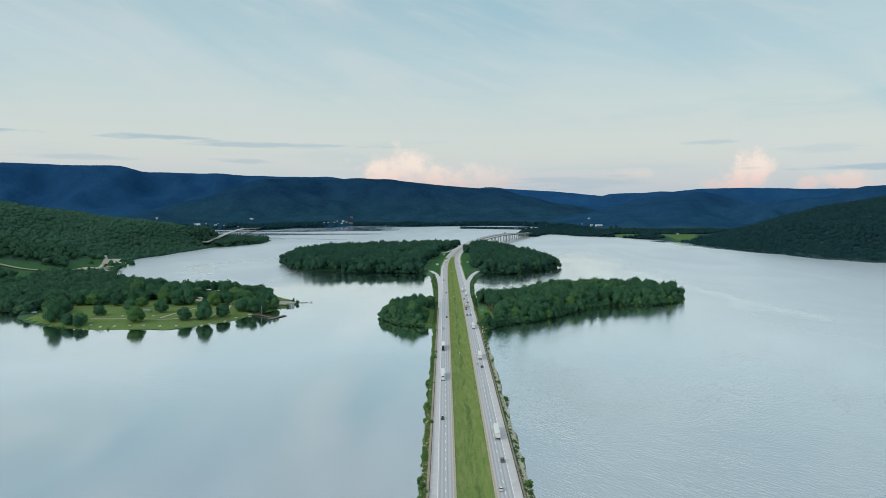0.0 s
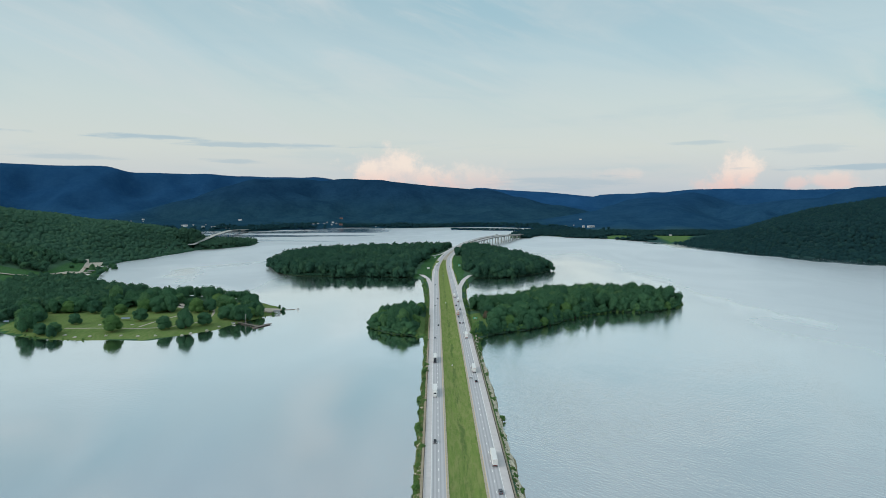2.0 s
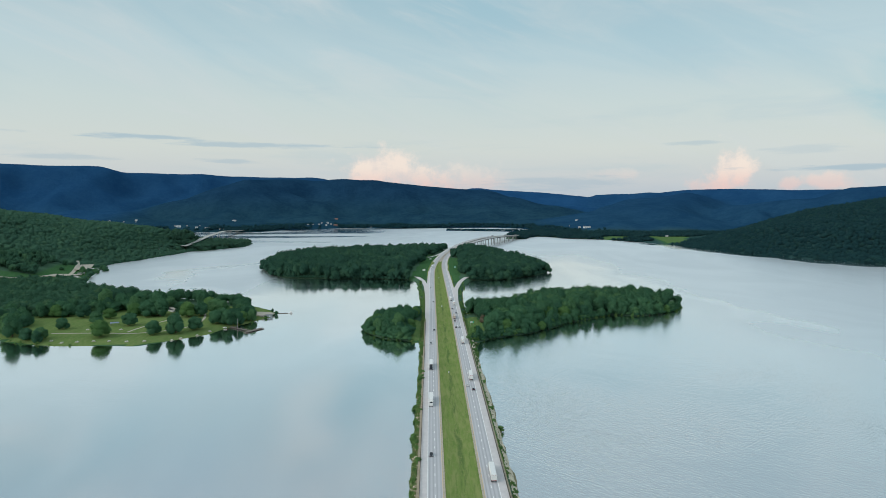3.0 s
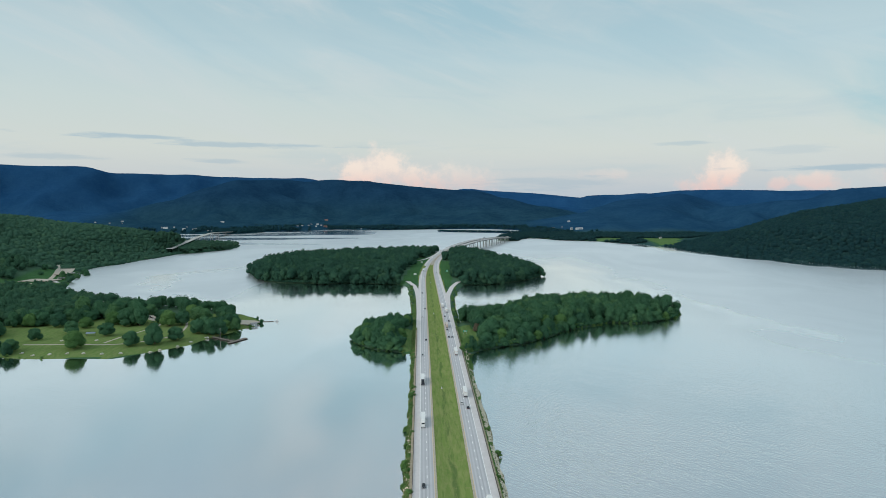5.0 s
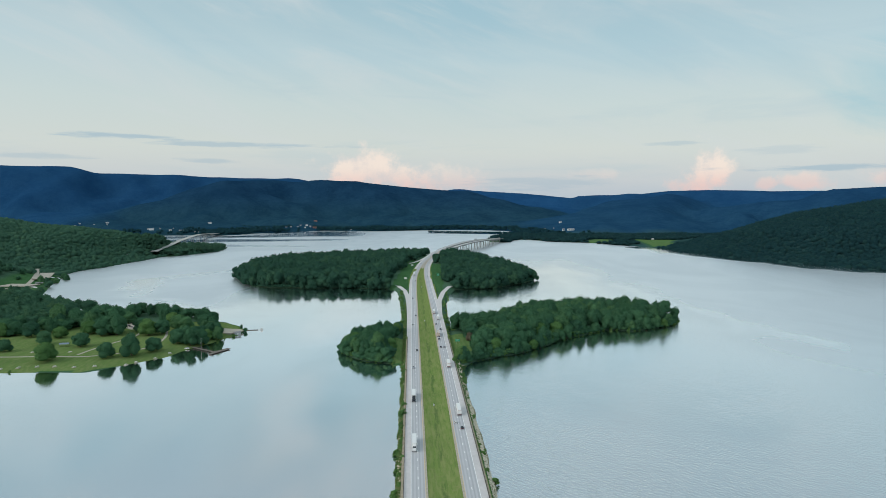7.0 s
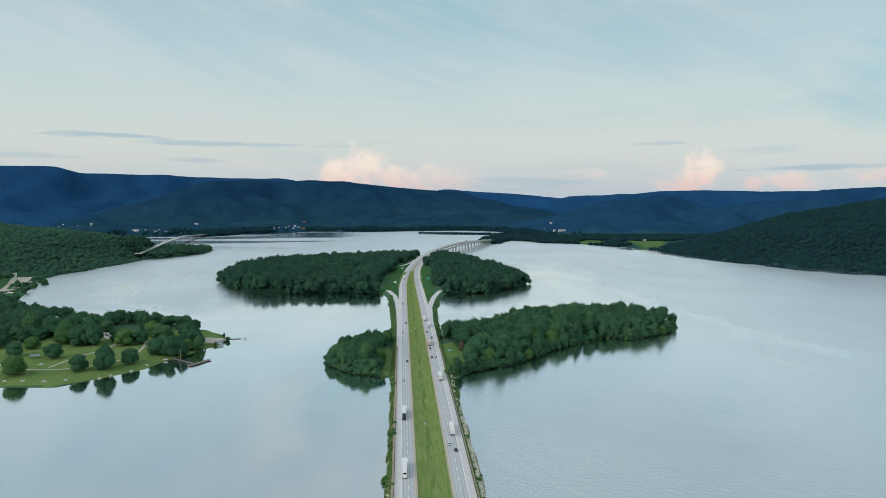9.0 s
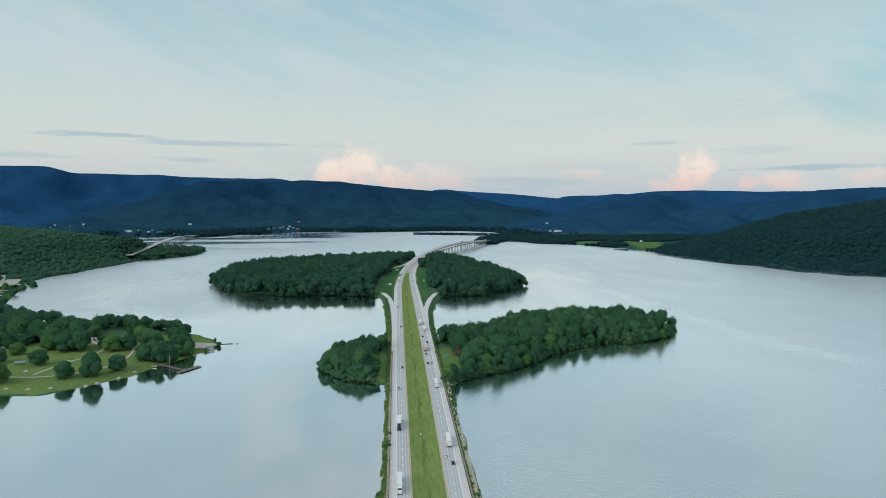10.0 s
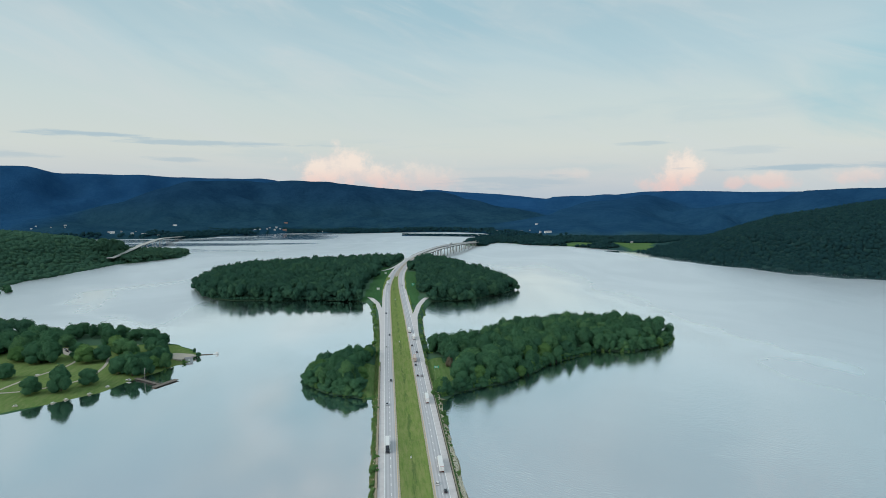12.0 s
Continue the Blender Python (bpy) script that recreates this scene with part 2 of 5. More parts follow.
    col = n.mix(n.range(n.math("ADD", rgb[1], n.math("MULTIPLY", n.math("SUBTRACT", fine, 0.5), 0.8)), 0.4, 0.65), col, bank)
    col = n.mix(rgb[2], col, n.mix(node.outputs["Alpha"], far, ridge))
    canopy = n.math("MULTIPLY", n.noise(pos, 0.07, 4, 0.65), rgb[2])
    relief = n.math("ADD", n.math("MULTIPLY", n.noise(pos, 1.2, 5, 0.7), 0.03), canopy)
    return {"colour": col, "height": relief, "strength": 0.7, "distance": 9.0, "spec": 0.0, "rough": 0.95}


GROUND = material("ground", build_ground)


def water_material():
    """Lake water: a turbid body under a glossy surface that mirrors more at grazing angles."""
    m = bpy.data.materials.new("lake_water")
    m.use_nodes = True
    n = Nodes(m.node_tree)
    pos = n.add("ShaderNodeNewGeometry").outputs["Position"]
    stretch = lambda sx, sy, turn: n.add("ShaderNodeMapping", {0: pos, 3: (sx, sy, 1.0), 2: (0.0, 0.0, turn)}).outputs[0]
    # calm slicks and wind-ruffled lanes
    slick = n.noise(stretch(0.0042, 0.0024, 0.5), 1.0, 4, 0.55, 1.4)
    turned = stretch(1.0, 1.0, 0.85)
    ripple = n.noise(n.add("ShaderNodeMapping", {0: turned, 3: (0.24, 0.62, 1.0)}).outputs[0], 1.0, 3, 0.5)
    swell = n.noise(n.add("ShaderNodeMapping", {0: turned, 3: (0.03, 0.08, 1.0)}).outputs[0], 1.0, 2, 0.5)
    high = n.math("ADD", n.math("MULTIPLY", ripple, 0.5), n.math("MULTIPLY", swell, 0.4))
    # the open reach beyond the islands is wind-ruffled
    xyz = n.add("ShaderNodeSeparateXYZ", {0: pos}).outputs
    bay = n.math("MULTIPLY", n.range(xyz[0], -330.0, -170.0, 1.0, 0.0), n.range(xyz[1], 900.0, 1060.0))
    open_reach = n.math("MAXIMUM", n.math("MAXIMUM", n.range(xyz[1], 1300.0, 2000.0), n.range(xyz[0], 210.0, 480.0, 0.0, 0.9)), bay)
    # calm lanes in the lee of the far shore
    lane = n.noise(stretch(0.0016, 0.0075, 0.0), 1.0, 3, 0.5)
    lee = n.math("MULTIPLY", n.math("MULTIPLY", n.range(xyz[1], 1950.0, 2450.0), n.range(xyz[0], -330.0, -120.0, 1.0, 0.0)), n.range(lane, 0.34, 0.62))
    open_reach = n.math("MULTIPLY", open_reach, n.math("SUBTRACT", 1.0, n.math("MULTIPLY", lee, 0.75)))
    still = n.add("ShaderNodeAttribute", attribute_name="lee_shore").outputs["Fac"]
    open_reach = n.math("MULTIPLY", open_reach, n.math("SUBTRACT", 1.0, n.math("MULTIPLY", still, 0.92)))
    bump = n.add("ShaderNodeBump", {"Strength": n.math("MULTIPLY", n.math("SUBTRACT", 1.0, n.math("MULTIPLY", still, 0.8)), n.math("MULTIPLY", n.range(slick, 0.35, 0.62, 0.12, 0.4), n.math("MULTIPLY", n.range(xyz[1], 350.0, 760.0, 3.2, 0.5), n.math("MULTIPLY", n.range(xyz[0], -120.0, 80.0, 0.22, 1.0), n.math("SUBTRACT", 1.0, n.math("MULTIPLY", open_reach, 0.85)))))), "Distance": 0.8, "Height": high}).outputs[0]
    calm = n.math("MULTIPLY", n.add("ShaderNodeAttribute", attribute_name="calm").outputs["Fac"], n.range(slick, 0.3, 0.6, 1.0, 0.55))
    mirror_side = n.range(xyz[0], -60.0, 60.0, 0.75, 1.0)
    ruffled = n.math("ADD", n.math("MULTIPLY", n.range(slick, 0.35, 0.68, 0.07, 0.14), mirror_side), n.math("MULTIPLY", n.math("MULTIPLY", open_reach, 0.27), n.math("SUBTRACT", 1.0, n.math("MULTIPLY", calm, 0.6))))
    body = n.add("ShaderNodeBsdfDiffuse", {0: (*WATER_BODY, 1), "Normal": bump}).outputs[0]
    shine = n.add("ShaderNodeBsdfGlossy", {0: (0.99, 0.99, 1.0, 1), "Roughness": ruffled, "Normal": bump}).outputs[0]
    rim = n.add("ShaderNodeFresnel", {"IOR": 1.33, "Normal": bump}).outputs[0]
    base = n.range(slick, 0.32, 0.68, WATER_MIRROR - 0.04, WATER_MIRROR + 0.06)
    gloss = n.math("ADD", base, n.math("MULTIPLY", rim, 1.6), clamp=True)
    # steeper wavelets mirror less
    steep = n.math("MULTIPLY", n.math("MULTIPLY", n.range(slick, 0.3, 0.66, 0.45, 1.0), n.math("SUBTRACT", 1.0, calm)), n.math("MAXIMUM", open_reach, 0.35))
    gloss = n.math("MULTIPLY", gloss, n.math("SUBTRACT", 1.04, n.math("MULTIPLY", steep, 0.2)), clamp=True)
    both = n.add("ShaderNodeMixShader", {0: gloss, 1: body, 2: shine}).outputs[0]
    n.t.links.new(both, n.add("ShaderNodeOutputMaterial").inputs[0])
    return m


WATER_BODY, WATER_MIRROR = (0.03, 0.08, 0.088), 0.565
WATER = water_material()


def build_road(n, pos):
    uv = n.add("ShaderNodeUVMap", uv_map="lane").outputs[0]
    u = n.add("ShaderNodeSeparateXYZ", {0: uv}).outputs[0]
    along = n.add("ShaderNodeMapping", {0: uv, 3: (1.6, 0.01, 1.0)}).outputs[0]
    streak = n.noise(along, 1.0, 4, 0.6)
    blotch = n.noise(pos, 0.12, 5, 0.6)
    col = n.mix(blotch, (0.465, 0.465, 0.48), (0.56, 0.555, 0.57))
    # darker wheel paths, two in each lane
    wheel = n.math("ABSOLUTE", n.math("SUBTRACT", n.math("FRACT", n.math("DIVIDE", n.math("ADD", u, 20.0), 1.83)), 0.5))
    inside = n.range(n.math("ABSOLUTE", u), 3.4, 3.7, 1.0, 0.0)
    col = n.mix(n.math("MULTIPLY", n.math("MULTIPLY", n.range(wheel, 0.1, 0.35, 1.0, 0.0), inside), n.range(streak, 0.3, 0.7, 0.15, 0.6)), col, (0.27, 0.275, 0.29))
    return {"colour": col, "height": n.noise(pos, 6.0, 3, 0.7), "strength": 0.2, "distance": 0.02, "rough": 0.8}


ROAD = material("asphalt_lanes", build_road)
SHOULDER = plain("shoulder_asphalt", (0.65, 0.615, 0.605), 0.85, vary=0.12, scale=0.25)
GRIT = plain("edge_grit", (0.5, 0.44, 0.35), 0.9, vary=0.2, scale=0.5)
BRUSH = foliage("brush", (0.13, 0.23, 0.08), (0.2, 0.31, 0.1), (0.32, 0.36, 0.16), per_object=False)
RAIL = plain("weathered_rail", (0.055, 0.048, 0.042), 0.8, 0.0, 0.25, 1.5)
LINE_WHITE = plain("line_white", (0.85, 0.85, 0.83), 0.6, vary=0.1, scale=2)
LINE_YELLOW = plain("line_yellow", (0.66, 0.5, 0.3), 0.6, vary=0.1, scale=2)

# ---------------------------------------------------------------- mesh helpers
def mesh_of(name, verts, faces, mat, smooth=False, corners=3):
    """A mesh from arrays: verts (n, 3) and faces (m, corners)."""
    verts, faces = np.asarray(verts, np.float32), np.asarray(faces, np.int32)
    me = bpy.data.meshes.new(name)
    me.vertices.add(len(verts))
    me.vertices.foreach_set("co", verts.ravel())
    me.loops.add(faces.size)
    me.loops.foreach_set("vertex_index", faces.ravel())
    me.polygons.add(len(faces))
    me.polygons.foreach_set("loop_start", np.arange(0, faces.size, corners, dtype=np.int32))
    me.polygons.foreach_set("use_smooth", np.full(len(faces), smooth))
    me.materials.append(mat)
    me.update(calc_edges=True)
    return me


def part(name, bm, mat, parent, label="", smooth=False):
    """Links a bmesh as one mesh object under a thing or a part."""
    me = bpy.data.meshes.new(name)
    bm.to_mesh(me)
    bm.free()
    me.materials.append(mat)
    if smooth:
        me.polygons.foreach_set("use_smooth", [True] * len(me.polygons))
    ob = new(name, me)
    ob.parent = parent
    return tagged(ob, label)


def box(bm, x0, x1, y0, y1, z0, z1, bevel=0.0):
    made = bmesh.ops.create_cube(bm, size=1.0, matrix=Matrix.LocRotScale(((x0 + x1) / 2, (y0 + y1) / 2, (z0 + z1) / 2), None, (x1 - x0, y1 - y0, z1 - z0)))
    if bevel:
        edges = {e for v in made["verts"] for e in v.link_edges}
        bmesh.ops.bevel(bm, geom=list(edges), offset=bevel, segments=1, affect="EDGES")
    return bm


def tube(bm, a, b, r0, r1, sides=8):
    a, b = Vector(a), Vector(b)
    m = Matrix.Translation((a + b) / 2) @ (b - a).to_track_quat("Z", "Y").to_matrix().to_4x4()
    bmesh.ops.create_cone(bm, cap_ends=True, segments=sides, radius1=r0, radius2=r1, depth=(b - a).length, matrix=m)
    return bm


def ico(level):
    bm = bmesh.new()
    bmesh.ops.create_icosphere(bm, subdivisions=level, radius=1.0)
    v = np.array([x.co for x in bm.verts])
    f = np.array([[x.index for x in q.verts] for q in bm.faces])
    bm.free()
    return v, f


def lattice(rng, x, y, seed):
    """Smooth value noise of about -1 to 1, feature size rng, for arrays x and y."""
    r = np.random.RandomState(seed)
    grid = r.uniform(-1, 1, (128, 128))
    u, v = x / rng, y / rng
    i, j = np.floor(u).astype(int), np.floor(v).astype(int)
    a, b = u - i, v - j
    a, b = a * a * (3 - 2 * a), b * b * (3 - 2 * b)
    at = lambda p, q: grid[p % 128, q % 128]
    return (at(i, j) * (1 - a) + at(i + 1, j) * a) * (1 - b) + (at(i, j + 1) * (1 - a) + at(i + 1, j + 1) * a) * b


# ---------------------------------------------------------------- plan of the land
SMALL_ISLE = [(-76, 758), (-68, 733), (-49, 707), (-24, 694), (-6, 686), (-6, 838), (-18, 834), (-40, 812), (-66, 785)]
LONG_ISLE = [(36, 682), (49, 688), (59, 699), (85, 719), (101, 726), (135, 760), (155, 783), (196, 815), (222, 835), (251, 827), (287, 845), (314, 862), (331, 889),
             (320, 935), (290, 968), (220, 964), (178, 950), (134, 928), (102, 876), (76, 884), (55, 866), (36, 838)]
WEST_ISLE = [(0, 1184), (-28, 1188), (-73, 1201), (-120, 1217), (-165, 1200), (-194, 1212), (-239, 1216), (-274, 1236), (-307, 1294), (-331, 1372), (-338, 1480),
             (-320, 1600), (-240, 1670), (-160, 1720), (-28, 1800), (75, 1850)]
EAST_ISLE = [(34, 1138), (57, 1140), (65, 1178), (95, 1186), (128, 1189), (159, 1215), (209, 1268), (229, 1301), (224, 1390), (206, 1500), (185, 1590), (150, 1720), (115, 1820), (75, 1850), (50, 1770), (34, 1660), (22, 1540), (20, 1300), (28, 1170)]
PARK_SHORE = [(-4300, 650), (-900, 760), (-620, 790), (-512, 790), (-489, 749), (-463, 722), (-406, 687), (-358, 675), (-321, 682), (-286, 679), (-259, 701), (-231, 729),
              (-218, 769), (-204, 792), (-190, 831), (-187, 857), (-201, 880), (-226, 912), (-270, 950), (-350, 985), (-450, 1012), (-540, 1065), (-578, 1165), (-625, 1279), (-690, 1430),
              (-688, 1500), (-672, 1560), (-655, 1700), (-640, 1810), (-590, 1881), (-545, 1985), (-555, 2120), (-640, 2180), (-740, 2200), (-1000, 2350), (-4300, 2700)]
FAR_SHORE = [(-4300, 2800), (-1500, 2860), (-900, 2800), (-745, 2785), (-690, 2870), (-640, 2990), (-401, 3150), (-148, 3100), (52, 3170), (300, 3200), (430, 3100), (480, 2850), (330, 2620), (275, 2500), (282, 2400), (306, 2325), (330, 2320), (352, 2390), (395, 2470), (435, 2450), (480, 2360),
             (592, 2293), (755, 2034), (759, 1887), (805, 1757), (898, 1555), (1000, 1402), (1200, 1150), (1800, 700), (4300, 400), (4300, 5200), (-4300, 5200)]
SPIT = [(70, 2920), (450, 2800), (480, 2860), (70, 2975)]

# crests of the ridges: x, y, height; then the reach of the slope
RIDGES = [
    ([(-1050, 3928, 235), (-781, 4099, 244), (-507, 4142, 245), (-350, 4158, 239), (-87, 4225, 212), (273, 4218, 183), (400, 4047, 147), (508, 3819, 87), (601, 3588, 31)], 900, 0.6),
    ([(-3400, 3426, 319), (-2987, 3791, 319), (-2662, 4025, 338), (-2414, 4179, 332), (-2135, 4328, 329), (-1955, 4414, 295), (-1561, 4568, 286), (-1203, 4676, 274), (-900, 4744, 265)], 1250, 0.5),
    ([(312, 4840, 201), (556, 4818, 184), (716, 4797, 176), (952, 4756, 155), (1107, 4722, 138)], 1000, 0.5),
    ([(873, 4718, 8), (1096, 4673, 126), (1170, 4655, 153), (1564, 4538, 164), (1733, 4476, 185), (2078, 4327, 187), (2493, 4102, 183), (2732, 3946, 180), (3196, 3581, 179)], 1000, 0.6),
    ([(520, 2990, 3), (687, 3060, 34), (984, 3260, 84), (1250, 3650, 122), (1625, 4196, 165)], 560, 0.8),
    ([(1919, 3280, 125), (1978, 3244, 163), (2037, 3208, 184), (2109, 3161, 185), (2336, 2997, 199), (2929, 2420, 204)], 760, 0.7),
    ([(797, 1997, 12), (869, 1967, 34), (1002, 1902, 78), (1124, 1891, 110), (1223, 1829, 131), (1353, 1734, 157), (1800, 1500, 182)], 460, 0.9),
    ([(-1900, 1250, 185), (-1220, 1456, 152), (-1056, 1580, 121), (-983, 1684, 100), (-893, 1790, 79), (-811, 1883, 61), (-765, 1975, 36), (-745, 2080, 9)], 430, 0.9),
]


def inside(poly, x, y):
    """Signed distance to an outline: above zero within it."""
    p = np.array(poly, float)
    q = np.roll(p, -1, axis=0)
    best, odd = np.full(x.shape, 1e9), np.zeros(x.shape, bool)
    for (ax, ay), (bx, by) in zip(p, q):
        ex, ey = bx - ax, by - ay
        t = np.clip(((x - ax) * ex + (y - ay) * ey) / (ex * ex + ey * ey), 0, 1)
        best = np.minimum(best, np.hypot(x - ax - t * ex, y - ay - t * ey))
        if ay != by:
            odd ^= ((ay > y) != (by > y)) & (x < ex * (y - ay) / ey + ax)
    return np.where(odd, best, -best)


def near_line(line, x, y):
    """Distance to a line of points, and the third value of the points at the nearest place."""
    best, val, total = np.full(x.shape, 1e9), np.zeros(x.shape), np.zeros(x.shape)
    for a, b in zip(line[:-1], line[1:]):
        ex, ey = b[0] - a[0], b[1] - a[1]
        t = np.clip(((x - a[0]) * ex + (y - a[1]) * ey) / (ex * ex + ey * ey), 0, 1)
        d = np.hypot(x - a[0] - t * ex, y - a[1] - t * ey)
        if len(a) > 2:
            weight = 1 / (d + 2.0) ** 5
            val, total = val + weight * (a[2] + t * (b[2] - a[2])), total + weight
        best = np.minimum(best, d)
    return best, val / np.maximum(total, 1e-30)


# the highway: x of the lane line of each carriageway, and the height of the surface, by y
_dense = np.arange(-900.0, 3200.0, 5.0)


def _curve(points, reach):
    v = np.interp(_dense, *zip(*points))
    k = int(reach / 5) | 1
    pad = np.concatenate([np.full(k // 2, v[0]) + (np.arange(-(k // 2), 0) * (v[1] - v[0])), v, v[-1] + np.arange(1, k // 2 + 1) * (v[-1] - v[-2])])
    return np.convolve(pad, np.ones(k) / k, "valid")


_left = _curve([(-900, -3.2), (290, 1.3), (600, 2.0), (900, 2.6), (1150, 3.2), (1300, 4.8), (1400, 9), (1500, 16.5), (1576, 24), (1672, 38.5), (1768, 60), (1841, 86), (1979, 142), (2120, 200), (2300, 267), (2450, 323), (2600, 378), (2900, 473), (3200, 540)], 120)
_right = _curve([(-900, 23.8), (290, 28.3), (600, 29.2), (900, 29.6), (1045, 29.3), (1194, 28.6), (1320, 28.2), (1400, 28.8), (1450, 30), (1510, 33), (1576, 38), (1672, 52), (1768, 74), (1841, 101), (1900, 127), (1989, 169), (2120, 226), (2300, 291), (2450, 341), (2600, 396), (2900, 489), (3200, 556)], 120)
_level = _curve([(-900, 4.5), (1400, 4.5), (1580, 6), (1700, 9.5), (1800, 15.5), (1900, 20.5), (2000, 23.5), (2135, 21.5), (2283, 14.5), (2360, 10.8), (2500, 9), (2620, 10), (2900, 18), (3200, 26)], 120)
left_lane = lambda y: np.interp(y, _dense, _left)
right_lane = lambda y: np.interp(y, _dense, _right)
level = lambda y: np.interp(y, _dense, _level)
BRIDGE = (1830.0, 2360.0)
RAMPS = {"west_ramp": [(-2.6, 790), (-2.8, 900), (-4, 1000), (-6.5, 1082), (-12, 1150), (-25, 1215), (-50, 1243), (-95, 1262)],
         "east_ramp": [(34, 790), (34.5, 925), (38.5, 1034), (49, 1125), (62, 1189), (80, 1226), (115, 1243)],
         "upper_ramp": [(-8, 1560), (0, 1572), (14, 1600), (35, 1680), (55, 1770)]}
PARK_ROADS = {"park_path": [(-398, 729), (-367, 727), (-339, 729), (-310, 724), (-298, 728), (-282, 737), (-265, 756), (-260, 771), (-261, 794), (-265, 820), (-285, 870)],
              "park_walk": [(-318, 729), (-315, 749), (-311, 765), (-305, 782), (-296, 815), (-305, 860)],
              "park_road": [(-760, 1050), (-704, 1068), (-690, 1120), (-681, 1193), (-655, 1214), (-619, 1218)],
              "glade_road": [(-830, 1168), (-760, 1178), (-700, 1196), (-660, 1212)],
              "shore_road": [(-619, 1218), (-665, 1262), (-700, 1367), (-726, 1480), (-726, 1560), (-690, 1720), (-655, 1815)],
              "lot_road": [(-642, 1216), (-661, 1267), (-678, 1315), (-705, 1376), (-735, 1430)],
              "far_road": [(495, 3060), (498, 2990), (513, 2930), (525, 2880), (510, 2830)],
              "bridge_approach": [(-655, 1815), (-690, 2040), (-712, 2165)]}


def ridges(x, y):
    """Height added by the hills, and which ridge gives it."""
    hills, which, edge = np.zeros(x.shape), np.full(x.shape, -1), np.full(x.shape, 1e9)
    spur = 1 + 0.34 * lattice(420, x, y, 7) + 0.18 * lattice(170, x, y, 8) + 0.07 * lattice(70, x, y, 9)
    for i, (crest, reach, mesa) in enumerate(RIDGES):
        d, z = near_line(crest, x, y)
        edge = np.minimum(edge, d)
        u = np.clip(d / (reach * spur), 0, 1)
        prof = np.clip(1 - u ** (0.75 + 0.5 * mesa), 0, 1)
        # flat-topped ridges: a level crest, a steep brow, then a long apron
        prof = np.interp(u, (0, 0.08, 0.16, 0.34, 0.6, 1), (1, 0.985, 0.9, 0.55, 0.24, 0)) if mesa < 0.65 else prof * prof * (3 - 2 * prof) * 0.6 + prof * 0.4
        z = z * prof * (1 + np.clip(d / reach, 0, 0.4) * 0.3 * lattice(240, x, y, 11))
        z = z + (4 * prof if i < 6 else 0)
        which = np.where(z > hills, i, which)
        hills = np.maximum(hills, z)
    hills = hills + np.clip(hills / 70, 0, 1) * (np.where(y > 2300, 12 - 60 * lattice(230, x, y, 16) ** 2, 0) + np.where(y > 2300, 0, 8) * lattice(110, x, y, 13)) * np.clip(edge / 160, 0.25, 1)
    return np.maximum(hills, 0), which


def height(x, y):
    """Height of the ground."""
    h = np.full(x.shape, -3.0)
    rough = 5 * lattice(40, x, y, 3) + 2.5 * lattice(14, x, y, 4)
    for poly, rise, top in ((SMALL_ISLE, 0.45, 3.2), (LONG_ISLE, 0.4, 3.6), (WEST_ISLE, 0.3, 5.0), (EAST_ISLE, 0.3, 5.0), (PARK_SHORE, 0.16, 2.6), (FAR_SHORE, 0.25, 5.0), (SPIT, 0.3, 2.0)):
        d = inside(poly, x, y) - 2.5 + (rough * 0.6 if poly is not SMALL_ISLE else rough * 0.35)
        h = np.maximum(h, np.clip(d * rise, -3.0, top) + np.where(d > 15, np.minimum(d - 15, 60) * 0.01 * (1 + lattice(60, x, y, 5)), 0))
    land = h > 0.0
    inland = np.maximum(inside(PARK_SHORE, x, y), inside(FAR_SHORE, x, y))
    foot = np.clip(inland / 130, 0, 1)
    foot = 0.06 * np.clip(inland / 10, 0, 1) + 0.94 * foot * foot * (3 - 2 * foot)
    hills = ridges(x, y)[0]
    h = np.where(land, h + hills * foot, np.minimum(h, 0.0))
    nose = (x > np.interp(y, (1760, 1815, 2040, 2165), (-690, -663, -698, -720))) & (y > 1760) & (y < 2230) & (x < -400)
    h = np.where(nose, np.minimum(h, 2.0), h)
    out = np.maximum(np.maximum(left_lane(y) - 8.0 - x, x - right_lane(y) - 8.6), 0)
    out = out + np.maximum(y - 2450, 0) * 0.5
    out = out + np.where((y > BRIDGE[0]) & (y < BRIDGE[1]), np.minimum(y - BRIDGE[0], BRIDGE[1] - y), 0)
    mid = (left_lane(y) + right_lane(y)) / 2
    dip = np.clip((right_lane(y) - left_lane(y) - 12) / 15, 0, 1) * 0.7 * np.clip(1 - ((x - mid) / 8) ** 2, 0, 1)
    h = np.maximum(h, level(y) - 0.12 - dip - out * np.where(x < 15, 1.08, 0.86) + np.clip(out, 0, 3) * (0.35 * lattice(7, x, y, 12)))
    for line in RAMPS.values():
        d, _ = near_line(line, x, y)
        h = np.maximum(h, level(y) - 0.2 - np.maximum(d - 4.5, 0) * 0.7)
    return h


